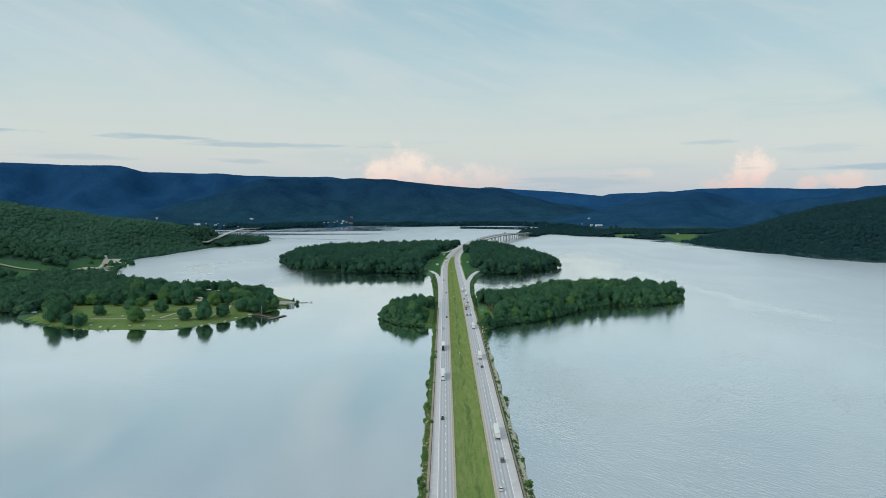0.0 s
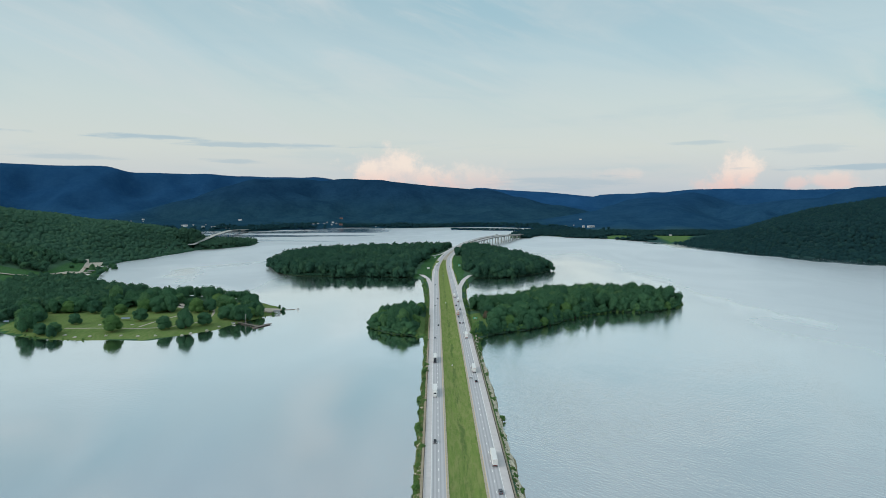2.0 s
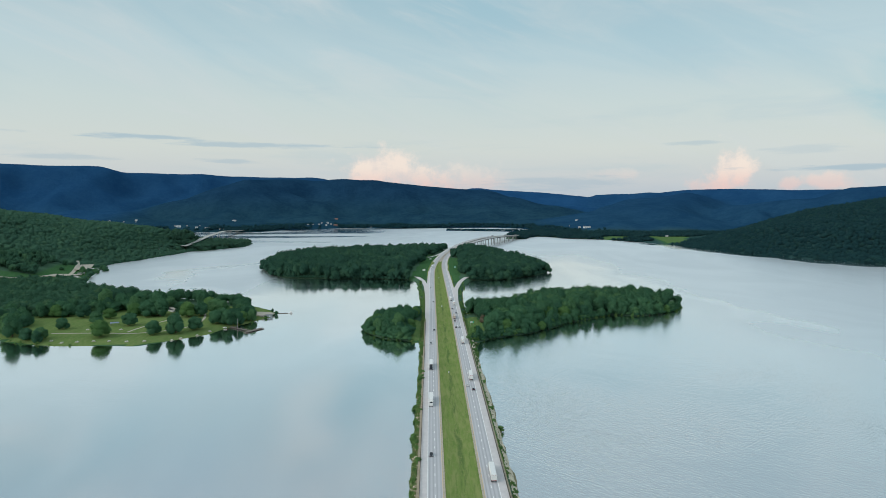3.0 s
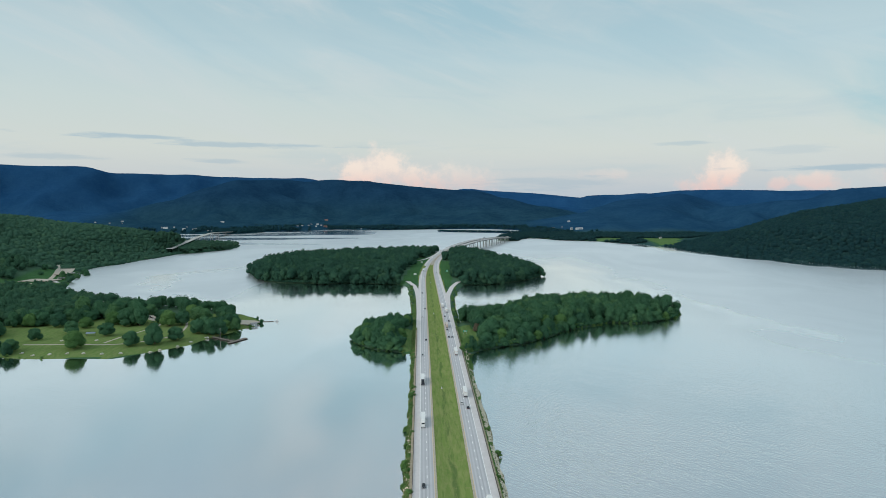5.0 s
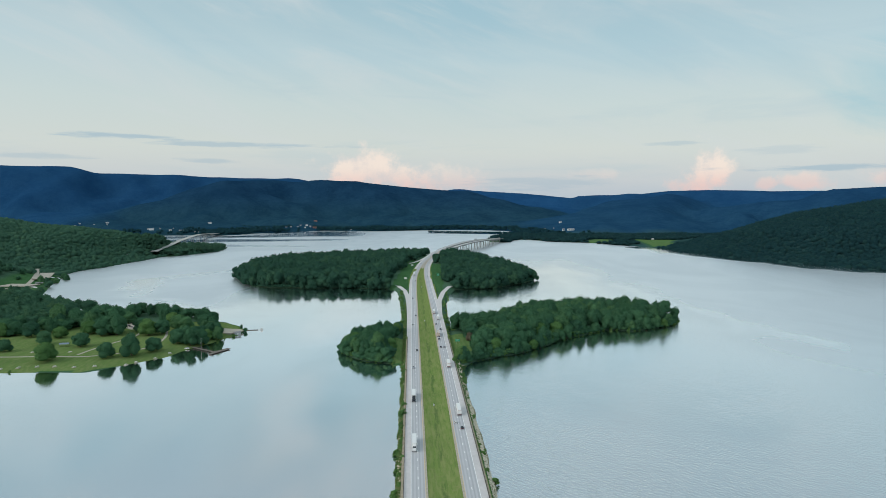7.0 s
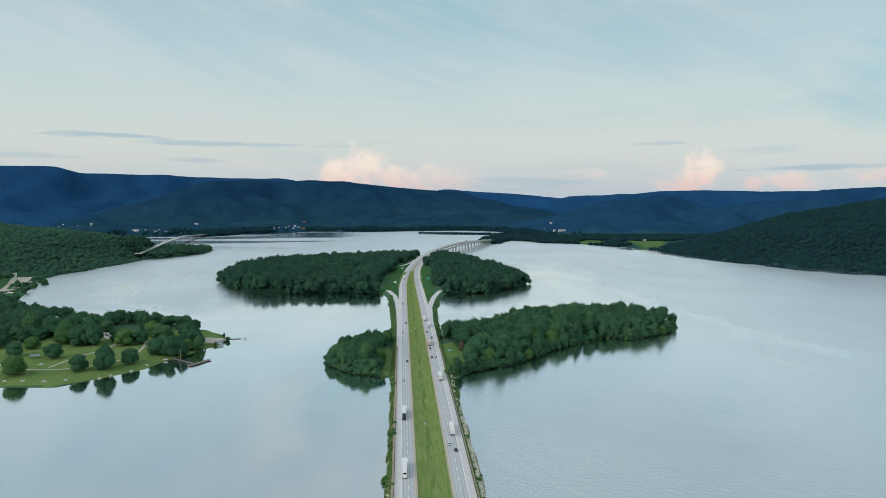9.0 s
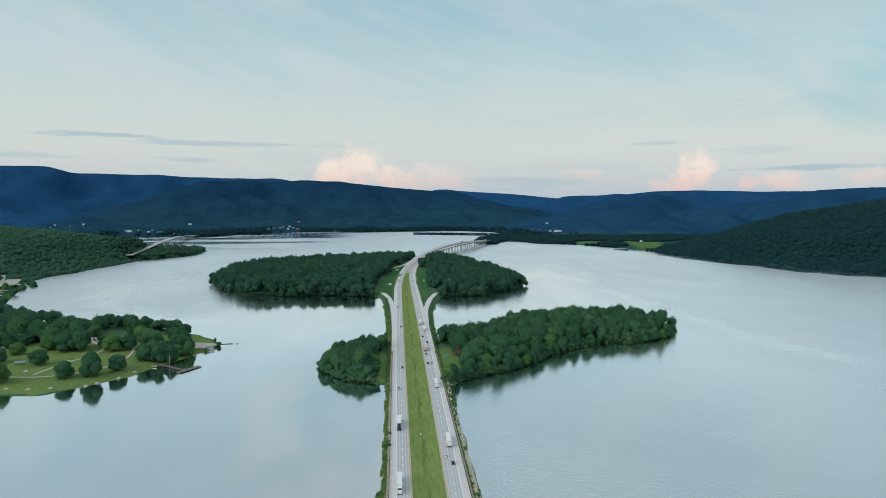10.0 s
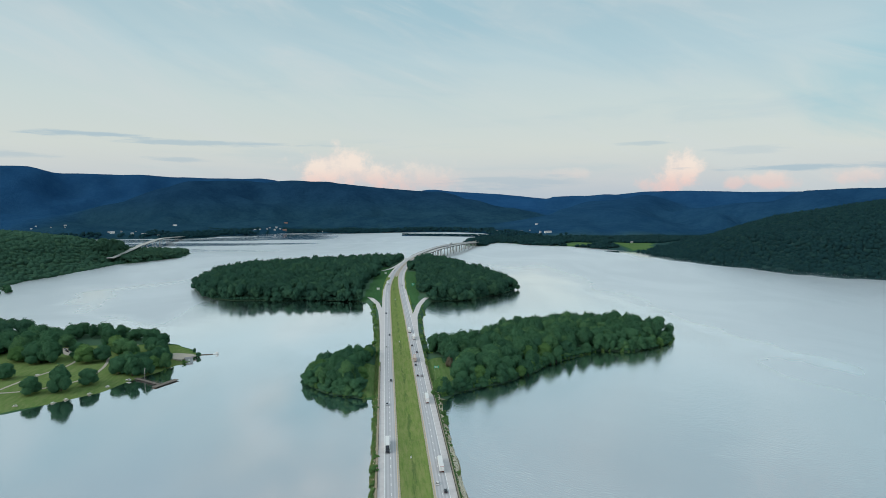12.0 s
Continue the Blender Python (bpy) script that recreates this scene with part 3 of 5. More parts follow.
def lawns(x, y):
    """Mown grass, 0 to 1."""
    a = np.zeros(x.shape)
    mid = (x > left_lane(y) - 9) & (x < right_lane(y) + 9.5) & (y < 2000)
    west = (inside(WEST_ISLE, x, y) > 0) & (x > -36 + (y - 1190) * 0.06) & (y < 1640)
    east = (inside(EAST_ISLE, x, y) > 0) & (x < 53 + (y - 1180) * 0.04) & (y < 1560)
    small = (x > -20 - (y - 690) * 0.01) & (y > 690) & (y < 800) & (x < 0)
    long = (x < 60 - 0.06 * np.abs(y - 760)) & (x > 30) & (y > 706) & (y < 815)
    park = (inside(PARK_SHORE, x, y) > 0) & (y < 905) & (x > -480) & (y < 900 + (x + 330) * 0.5) & (x > -1000)
    park |= (inside(PARK_SHORE, x, y) > 0) & (x > -235)
    roads = np.zeros(x.shape, bool)
    for n in ("park_road",):
        roads |= near_line(PARK_ROADS[n], x, y)[0] < 22
    field = ((x - 772) / 52) ** 2 + ((y - 2170) / 125) ** 2 < 1
    field |= ((x - 655) / 62) ** 2 + ((y - 2305) / 62) ** 2 < 1
    glade = ((x + 690) / 120) ** 2 + ((y - 1168) / 60) ** 2 < 1
    glade |= ((x + 702) / 48) ** 2 + ((y - 1030) / 48) ** 2 < 1
    glade |= ((x + 668) / 50) ** 2 + ((y - 1300) / 125) ** 2 < 1
    for m in (west, east, small, long, park, roads, field, glade & (inside(PARK_SHORE, x, y) > 0)):
        a[m] = 0.75
    a[small | long] = 0.87
    a[field] = 0.85
    a[park] = 0.89
    a[mid] = 1
    return a


def _lines(*spans):
    return np.array(sorted({round(float(v), 2) for a, b, s in spans for v in np.arange(a, b, s)}))


gx = _lines((-4300, -3000, 60), (-3000, -700, 36), (-700, -350, 12), (-350, -90, 6), (-90, -16, 5), (-16, 46, 2), (46, 130, 4), (130, 340, 6), (340, 1100, 20), (1100, 2600, 36), (2600, 4301, 60))
gy = _lines((-800, 250, 50), (250, 680, 9), (680, 1000, 5), (1000, 1320, 6), (1320, 2200, 12), (2200, 3300, 20), (3300, 4861, 28))
GX, GY = np.meshgrid(gx, gy)
GZ = height(GX, GY)
nx, ny = len(gx), len(gy)
idx = np.arange(nx * ny).reshape(ny, nx)
quads = np.stack([idx[:-1, :-1], idx[:-1, 1:], idx[1:, 1:], idx[1:, :-1]], -1).reshape(-1, 4)
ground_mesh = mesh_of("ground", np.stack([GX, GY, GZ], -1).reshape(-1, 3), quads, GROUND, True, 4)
cover = np.zeros((nx * ny, 4), np.float32)
cover[:, 0] = lawns(GX, GY).ravel()
out = np.maximum(left_lane(GY) - 9.0 - GX, GX - right_lane(GY) - 9.6)
bank = ((out > 0) & (out < 7) & (GY < 690)) | ((GZ < 0.35) & (GZ > -0.8) & (cover[:, 0].reshape(ny, nx) < 0.5) & (GY < 1100) & (np.abs(GX - 15) < 33))
cover[:, 1] = bank.ravel()
kind = ridges(GX, GY)[1].ravel()
# share of haze colour, by distance and ridge; next line its blueness
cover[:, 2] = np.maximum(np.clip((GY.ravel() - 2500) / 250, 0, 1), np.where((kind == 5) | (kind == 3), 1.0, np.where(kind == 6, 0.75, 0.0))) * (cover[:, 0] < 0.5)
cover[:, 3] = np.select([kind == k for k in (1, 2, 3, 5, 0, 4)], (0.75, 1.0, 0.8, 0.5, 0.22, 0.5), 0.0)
for k in (2, 3):
    soft = cover[:, k].reshape(ny, nx)
    for _ in range(4):
        wide = np.pad(soft, 1, mode="edge")
        soft = sum(wide[a:a + ny, b:b + nx] for a in range(3) for b in range(3)) / 9
    far_part = GY > 2300
    cover[:, k] = np.where(far_part, soft, cover[:, k].reshape(ny, nx)).ravel()
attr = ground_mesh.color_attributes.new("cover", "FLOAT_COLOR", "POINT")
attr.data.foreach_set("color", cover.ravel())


def ground_z(x, y):
    """Height of the ground sheet at arrays x and y."""
    i, j = np.clip(np.searchsorted(gx, x) - 1, 0, nx - 2), np.clip(np.searchsorted(gy, y) - 1, 0, ny - 2)
    a, b = (x - gx[i]) / (gx[i + 1] - gx[i]), (y - gy[j]) / (gy[j + 1] - gy[j])
    return (GZ[j, i] * (1 - a) + GZ[j, i + 1] * a) * (1 - b) + (GZ[j + 1, i] * (1 - a) + GZ[j + 1, i + 1] * a) * b


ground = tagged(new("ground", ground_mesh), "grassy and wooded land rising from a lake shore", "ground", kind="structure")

wx = _lines((-14000, -900, 655), (-900, 1280, 12), (1280, 14001, 636))
wy = _lines((-4600, 600, 260), (600, 1800, 12), (1800, 3000, 40), (3000, 8401, 270))
WX, WY = np.meshgrid(wx, wy)
# bright calm lanes that wind over the ruffled lake: the half width, then the line
CALM_LANES = [(26, [(-330, 1560), (-367, 1479), (-449, 1405), (-475, 1335), (-462, 1247), (-485, 1211), (-436, 1156), (-378, 1101), (-326, 1063), (-270, 1010)]),
              (17, [(-235, 1190), (-197, 1102), (-158, 1006), (-127, 946), (-89, 866), (-60, 820)]),
              (20, [(225, 1800), (264, 1647), (300, 1523), (333, 1350), (345, 1236), (362, 1125), (379, 1033), (390, 939), (400, 860), (420, 760)])]
calm = np.zeros(WX.shape)
ux, uy = WX + 22 * lattice(70, WX, WY, 51) + 9 * lattice(26, WX, WY, 52), WY + 45 * lattice(110, WX, WY, 53)
for half, line in CALM_LANES:
    d, _ = near_line(line, ux, uy)
    fray = 0.75 + 0.45 * lattice(60, WX, WY, 54)
    calm = np.maximum(calm, np.clip(1.25 - d / (half * fray + 4), 0, 1))
# still water in the lee of the steep hill
lee_shore = np.clip((60 + 30 * lattice(90, WX, WY, 55) + np.clip((1900 - WY) * 0.06, -40, 40) + inside(FAR_SHORE, ux, uy)) / 25, 0, 1) * np.clip((WX - 600) / 60, 0, 1) * (WY < 2100)
widx = np.arange(WX.size).reshape(WX.shape)
water_mesh = mesh_of("water", np.stack([WX, WY, 0 * WX], -1).reshape(-1, 3), np.stack([widx[:-1, :-1], widx[:-1, 1:], widx[1:, 1:], widx[1:, :-1]], -1).reshape(-1, 4), WATER, True, 4)
water_mesh.attributes.new("calm", "FLOAT", "POINT").data.foreach_set("value", calm.ravel().astype(np.float32))
water_mesh.attributes.new("lee_shore", "FLOAT", "POINT").data.foreach_set("value", lee_shore.ravel().astype(np.float32))
water = new("water", water_mesh)
tagged(water, "calm grey-blue lake mirroring a pale evening sky", "lake", kind="structure")

# ---------------------------------------------------------------- woods
ICO1, ICO2 = ico(1), ico(2)


def clumps(centres, radii, shape, rs, jag=0.22, squash=0.8):
    """Many small rough balls of leaves as one set of arrays."""
    v, f = shape
    n, k = len(centres), len(v)
    ang = rs.uniform(0, 2 * np.pi, (n, 1))
    ca, sa = np.cos(ang), np.sin(ang)
    x, y, z = v[None, :, 0], v[None, :, 1], v[None, :, 2]
    tilt = rs.uniform(-0.6, 0.6, (n, 1))
    ct, st = np.cos(tilt), np.sin(tilt)
    y, z = ct * y - st * z, st * y + ct * z
    p = np.stack([ca * x - sa * y, sa * x + ca * y, np.broadcast_to(z, (n, k)) * squash], -1)  # squash: one, or one for each
    p = p * (1 + rs.uniform(-jag, jag, (n, k, 1))) * np.asarray(radii)[:, None, None] + np.asarray(centres)[:, None, :]
    return p.reshape(-1, 3), (f[None] + (np.arange(n) * k)[:, None, None]).reshape(-1, 3)


def shrub_plan(rs, n, tall, wide):
    """Centres and radii of the clumps of one shrub whose foot is at z = 0."""
    c, r = [], []
    for i in range(n):
        a, zz = rs.uniform(0, 2 * np.pi), 0.05 + 0.75 * (i + rs.uniform(0, 1)) / n
        ring = np.sqrt(max(0.05, 1 - zz * zz)) * rs.uniform(0.4, 0.9)
        c.append((np.cos(a) * ring * wide / 2, np.sin(a) * ring * wide / 2, zz * tall))
        r.append(wide * rs.uniform(0.12, 0.21) * (0.75 if zz > 0.8 else 1))
    return np.array(c), np.array(r)


def spray(rs, p, d, size):
    """Loose leaf sprays, each a small facing of its own near the way d that its lobe faces."""
    nrm = d + 0.34 * rs.normal(size=d.shape)
    a = np.cross(nrm, rs.normal(size=d.shape))
    a /= np.linalg.norm(a, axis=1)[:, None]
    b = np.cross(nrm, a)
    b /= np.linalg.norm(b, axis=1)[:, None]
    s = rs.uniform(0.55, 1.4, (len(p), 1)) * size
    v = np.stack([p + a * s, p - a * s * 0.5 + b * s * 0.8, p - a * s * 0.5 - b * s * 0.8], 1).reshape(-1, 3)
    return v, np.arange(len(v)).reshape(-1, 3)


def leaf_quads(rs, centres, radii, per, size, low=0.92, high=1.16):
    """Leaf sprays lying over clumps."""
    cc, rr = np.repeat(centres, per, 0), np.repeat(radii, per)
    d = rs.normal(size=(len(cc), 3))
    d[:, 2] = np.abs(d[:, 2]) - 0.35
    d /= np.linalg.norm(d, axis=1)[:, None]
    return spray(rs, cc + d * rr[:, None] * rs.uniform(low, high, (len(cc), 1)) * (1, 1, 0.85), d, size)


def crowns(rs, x, y, z, tall, wide, lobes, leaves, size, shape, cone=0.0):
    """Broad domed crowns for arrays of trees: a few large lobes each, and leaf sprays over what of them lies open. Also the tree of each corner."""
    n = len(x)
    turn = rs.uniform(0, 2 * np.pi, n)
    cs, rh, rv = [], [], []
    for i in range(lobes):
        if i == 0:
            ring, up, r, q = wide * 0.06 * rs.uniform(-1, 1, n), 0.53 + 0 * x, 0.37, 0.45
        else:
            low = i > (lobes + 1) // 2
            ring = wide * rs.uniform(0.2, 0.3, n) * (1.12 if low else 0.9)
            up = rs.uniform(0.24, 0.36, n) if low else rs.uniform(0.5, 0.7, n)
            r, q = (0.27, 0.26) if low else (0.25, 0.22)
        a = turn + i * 2.4 + rs.uniform(-0.35, 0.35, n)
        slim = 1 - cone * np.clip(up - 0.3, 0, 1) * 1.3
        cs.append(np.stack([x + np.cos(a) * ring * slim, y + np.sin(a) * ring * slim, z + tall * up], -1))
        rh.append(wide * r * rs.uniform(0.85, 1.15, n) * slim)
        rv.append(tall * q * rs.uniform(0.85, 1.1, n))
    c, h, v = np.stack(cs, 1), np.stack(rh, 1), np.stack(rv, 1)
    body, faces = clumps(c.reshape(-1, 3), h.ravel() * 0.9, shape, rs, 0.12, (v / h).reshape(-1, 1))
    tree = np.repeat(np.arange(n), lobes * len(shape[0]))
    if not leaves:
        return body, faces, tree
    d = rs.normal(size=(n, lobes, leaves, 3))
    d[..., 2] = np.where(d[..., 2] < -0.5, -d[..., 2], d[..., 2])
    d /= np.linalg.norm(d, axis=-1)[..., None]
    # the surface swells and sinks in small boughs
    bough = np.sin(d[..., 0] * 7 + c[:, :, None, 0]) * np.sin(d[..., 1] * 7 + c[:, :, None, 1]) * np.sin(d[..., 2] * 7 + turn[:, None, None])
    ext = np.stack([h, h, v], -1)[:, :, None]
    p = c[:, :, None] + d * ext * (0.97 + 0.13 * bough + rs.uniform(-0.05, 0.07, bough.shape))[..., None]
    free = np.ones(p.shape[:3], bool)
    for j in range(lobes):
        far = (((p - c[:, None, None, j]) / np.stack([h[:, j], h[:, j], v[:, j]], -1)[:, None, None]) ** 2).sum(-1)
        far[:, j] = 9
        free &= far > 0.8
    owner = np.broadcast_to(np.arange(n)[:, None, None], free.shape)[free]
    lv, lf = spray(rs, p[free], (d / ext * h[:, :, None, None])[free], size if np.isscalar(size) else size[owner][:, None])
    return *joined((body, faces), (lv, lf)), np.concatenate([tree, np.repeat(owner, 3)])


def joined(*sets):
    vs, fs, k = [], [], 0
    for v, f in sets:
        vs.append(v)
        fs.append(f + k)
        k += len(v)
    return np.concatenate(vs), np.concatenate(fs)


def make_tree(seed, tall, wide, kind, mat, label):
    """A tree: tapered trunk with limbs, and a crown of leaf clumps."""
    rs = np.random.RandomState(seed)
    tree = tagged(new("tree"), label, "tree")
    bm = bmesh.new()
    tube(bm, (0, 0, -0.6), (0, 0, tall * 0.35), tall * 0.028, tall * 0.018)
    tube(bm, (0, 0, tall * 0.33), (rs.uniform(-.3, .3), rs.uniform(-.3, .3), tall * 0.8), tall * 0.018, tall * 0.006)
    for i in range(5):
        a, z = i * 1.257 + rs.uniform(-0.4, 0.4), tall * rs.uniform(0.22, 0.45)
        tube(bm, (0, 0, z), (math.cos(a) * wide * 0.3, math.sin(a) * wide * 0.3, z + tall * 0.2), tall * 0.01, tall * 0.004, 6)
    part("trunk", bm, BARK, tree, "brown bark")
    at = np.zeros(1)
    v, f, _ = crowns(rs, at, at, at, at + tall, at + wide, 8, 330, 0.6, ICO2, 0.8 if kind == "cone" else 0.0)
    crown = new("crown", mesh_of("crown", v, f, mat, True))
    crown.parent = tree
    return tree


def scatter(poly_test, x0, x1, y0, y1, step, rs, jitter=0.45):
    x, y = np.meshgrid(np.arange(x0, x1, step), np.arange(y0, y1, step))
    x = x + (np.arange(x.shape[0]) % 2)[:, None] * step / 2
    x, y = x.ravel() + rs.uniform(-jitter, jitter, x.size) * step, y.ravel() + rs.uniform(-jitter, jitter, y.size) * step
    keep = poly_test(x, y)
    return x[keep], y[keep]


def road_free(x, y, gap=0.0):
    ok = (x < left_lane(y) - 10 - gap) | (x > right_lane(y) + 11 + gap) | ((y > BRIDGE[0] + 60) & (y < BRIDGE[1])) | (y > 2470)
    for line in RAMPS.values():
        ok &= near_line(line, x, y)[0] > 6 + gap
    for nm, line in PARK_ROADS.items():
        ok &= near_line(line, x, y)[0] > (2.6 if nm == "shore_road" else 5) + gap
    return ok


def woodland(name, label, x, y, mat, lobes, tall, wide, seed, leaves, size, sink=0.0):
    """A wood that nobody could count, as one object; sink: how deep its crowns close round their feet."""
    rs = np.random.RandomState(seed)
    n = len(x)
    t = tall * (rs.uniform(0.8, 1.16, n) + 0.17 * lattice(45, x, y, 31))
    wd = wide * rs.uniform(0.75, 1.35, n)
    v, f, tree = crowns(rs, x, y, ground_z(x, y) - sink, t, wd, lobes, leaves, size * rs.uniform(0.85, 1.15, n), ICO1)
    me = mesh_of(name, v, f, mat, True)
    me.attributes.new("tint", "FLOAT", "POINT").data.foreach_set("value", rs.uniform(0, 1, n)[tree].astype(np.float32))
    return tagged(new(name, me), label, "woods", kind="stuff")


def in_wood(poly, edge, gap=0.0):
    return lambda x, y: (inside(poly, x, y) + 4 * lattice(40, x, y, 3) > edge) & (lawns(x, y) < 0.5) & road_free(x, y, gap)


rs = np.random.RandomState(5)
x, y = scatter(in_wood(WEST_ISLE, -6.0), -345, 60, 1180, 1800, 14.0, rs)
tip = (y > 1620) & (x > left_lane(y) - 24)
tip |= (x > -38) & (y < 1400)
x, y = x[~tip], y[~tip]
woodland("island_woods", "dense dark green broadleaf woods on a lake island", x, y, LEAF_WOOD, 7, 22, 17, 21, 90, 0.72)
x, y = scatter(in_wood(EAST_ISLE, -1.5), 40, 235, 1140, 1850, 12.0, rs)
tip = (y > 1620) & (x < right_lane(y) + 18)
tip |= (x < 58) & (y < 1240)
x, y = x[~tip], y[~tip]
woodland("island_woods", "dense dark green woods beside a highway on a lake island", x, y, LEAF_WOOD, 7, 20, 15.5, 22, 90, 0.72)


# x, y, width, height of the walls, colour
HOUSES = [(-1481, 3099, 9, 3, "w"), (-1489, 3153, 10, 4, "w"), (-1336, 2962, 8, 3, "g"), (-1297, 2997, 15, 4, "w"), (-1284, 2965, 7, 3, "g"), (-1091, 2905, 11, 4, "g"), (-1075, 2900, 28, 6, "w"),
          (-1046, 2916, 9, 4, "g"), (-1000, 2903, 17, 6, "w"), (-1004, 2951, 8, 3, "g"), (-960, 2930, 42, 5, "w"), (-905, 2920, 10, 4, "g"), (-880, 2950, 8, 4, "w"), (-955, 3300, 24, 5, "w"), (-641, 3256, 9, 5, "w"),
          (-577, 3200, 14, 4, "w"), (-555, 3200, 12, 3, "w"), (-521, 3180, 11, 4, "g"), (-520, 3250, 10, 5, "g"), (-497, 3290, 15, 6, "w"), (-486, 3172, 12, 5, "w"), (-470, 3220, 12, 6, "g"), (-446, 3195, 27, 7, "r"), (-489, 3535, 24, 5, "r"),
          (-886, 2920, 12, 3, "g"), (-274, 3150, 7, 3, "w"), (563, 2847, 11, 10, "w"), (671, 3038, 15, 5, "w"), (619, 2755, 13, 11, "w"), (650, 2755, 46, 7, "w"), (791, 2223, 11, 5, "w"), (606, 2880, 6, 3, "g")]


def clear_of_houses(x, y, gap=16):
    ok = np.ones(x.shape, bool)
    for a, b, *_ in HOUSES:
        ok &= (np.abs(x - a) > gap) | (y > b + gap * 0.6) | (y < b - 120)
    return ok


def mainland(x, y):
    return (inside(PARK_SHORE, x, y) > 0) & (lawns(x, y) < 0.5) & road_free(x, y)


x, y = scatter(lambda x, y: mainland(x, y) & (y < 1330) & (x < -415 - np.maximum(0, 1000 - y) * 0.1), -1000, -200, 760, 1330, 11.5, rs)
woodland("shore_woods", "broadleaf woods behind a lakeside park", x, y, LEAF_SHORE, 5, 16, 13.5, 23, 40, 1.1)
west_crest, east_crest = np.array(RIDGES[7][0], float), np.array(RIDGES[6][0], float)
x, y = scatter(lambda x, y: mainland(x, y) & (y >= 1330) & (x > np.interp(y, west_crest[:, 1], west_crest[:, 0]) - 70), -1300, -500, 1330, 2250, 8.6, rs)
woodland("hill_woods", "green broadleaf woods covering a low hill by the lake", x, y, LEAF_HILL, 1, 15, 19.5, 24, 15, 1.2, 8.0)
x, y = scatter(lambda x, y: mainland(x, y) & (y > 1830) & (x > -720) & (y < 2230), -720, -500, 1830, 2230, 13, rs)
woodland("shore_woods", "dark broadleaf trees on a low wooded point under a bridge", x, y, LEAF_HILL, 4, 15, 14, 29, 40, 1.3)


def east_side(x, y):
    return (inside(FAR_SHORE, x, y) > 0) & (lawns(x, y) < 0.5) & road_free(x, y, np.where(y > 2360, -5.0, 6.0)) & clear_of_houses(x, y, 22)


x, y = scatter(lambda x, y: east_side(x, y) & (y < 2150) & (x < 1700) & (y < np.interp(x, east_crest[:, 0], east_crest[:, 1]) + 70), 740, 1700, 1150, 2150, 8.8, rs)
woodland("hill_woods", "dark green woods on a steep lakeside hill", x, y, LEAF_EAST_HAZE, 1, 16, 20, 25, 14, 1.3, 8.5)
x, y = scatter(lambda x, y: east_side(x, y) & (y < 2650) & (ridges(x, y)[1] != 5), 285, 1900, 2150, 2650, 13, rs)
woodland("hill_woods", "dark green woods on the far lake shore", x, y, LEAF_EAST_HAZE, 1, 14, 22, 26, 18, 1.7, 4.0)
x, y = scatter(lambda x, y: (ground_z(x, y) > 0.2) & (ground_z(x, y) < 14) & (y > 2650) & (y < 3260) & (inside(SPIT, x, y) < -3) & road_free(x, y, 8) & clear_of_houses(x, y), -1500, 700, 2650, 3260, 15, rs)
woodland("shore_woods", "dark trees along the far lake shore", x, y, LEAF_FAR_HAZE, 1, 12, 20, 27, 20, 2.0)
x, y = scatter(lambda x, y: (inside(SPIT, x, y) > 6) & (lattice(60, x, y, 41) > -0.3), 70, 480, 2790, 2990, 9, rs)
woodland("shore_woods", "thin line of dark trees along a low spit", x, y, LEAF_FAR_HAZE, 1, 7, 11, 28, 30, 1.2)

# low growth that hangs over the water at the island shores
for k, (poly, span, mat_) in enumerate(((WEST_ISLE, (-350, -40, 1170, 1700), LEAF_WOOD), (EAST_ISLE, (72, 245, 1140, 1640), LEAF_WOOD), (LONG_ISLE, (52, 345, 675, 985), LEAF_GROVE), (SMALL_ISLE, (-85, -22, 680, 845), LEAF_GROVE))):
    x, y = scatter(lambda x, y: (inside(poly, x, y) < 12) & (ground_z(x, y) > 0.0) & (ground_z(x, y) < 2.0) & (lawns(x, y) < 0.5) & road_free(x, y), *span, 3.6, rs)
    woodland("shore_thicket", "low green thicket hanging over a lake island shore", x, y, mat_, 1, 4.6, 8.0, 60 + k, 40, 0.6)

# single trees, built once in a few shapes and set out one by one
KINDS = [make_tree(40 + i, t, wd, k, m, lb) for i, (t, wd, k, m, lb) in enumerate((
    (13.5, 13, "round", LEAF, "broad green deciduous tree with a domed crown"), (15.5, 12.5, "round", LEAF, "tall green deciduous tree with a full crown"),
    (11.5, 12.5, "round", LEAF, "spreading green deciduous tree with a low crown"), (14.5, 10, "round", LEAF, "slender dark green deciduous tree"),
    (11, 11.5, "round", LEAF_BRIGHT, "bright yellow-green deciduous tree"), (14, 9, "cone", LEAF, "dark green tree with a pointed crown")))]
used = set()


def plant(kind, x, y, size, turn, group):
    z = float(ground_z(np.array([x]), np.array([y]))[0])
    m = pose(x, y, z - 0.15, 0, 0, turn) @ Matrix.Diagonal((size, size, size * (0.9 + 0.2 * ((x * 7.3 + y * 3.1) % 1)), 1))
    if kind not in used:
        used.add(kind)
        KINDS[kind].matrix_basis = m
        return tagged(KINDS[kind], group=group)
    ob = copy_thing(KINDS[kind], m)
    ob.scale = m.to_scale()
    return tagged(ob, group=group)


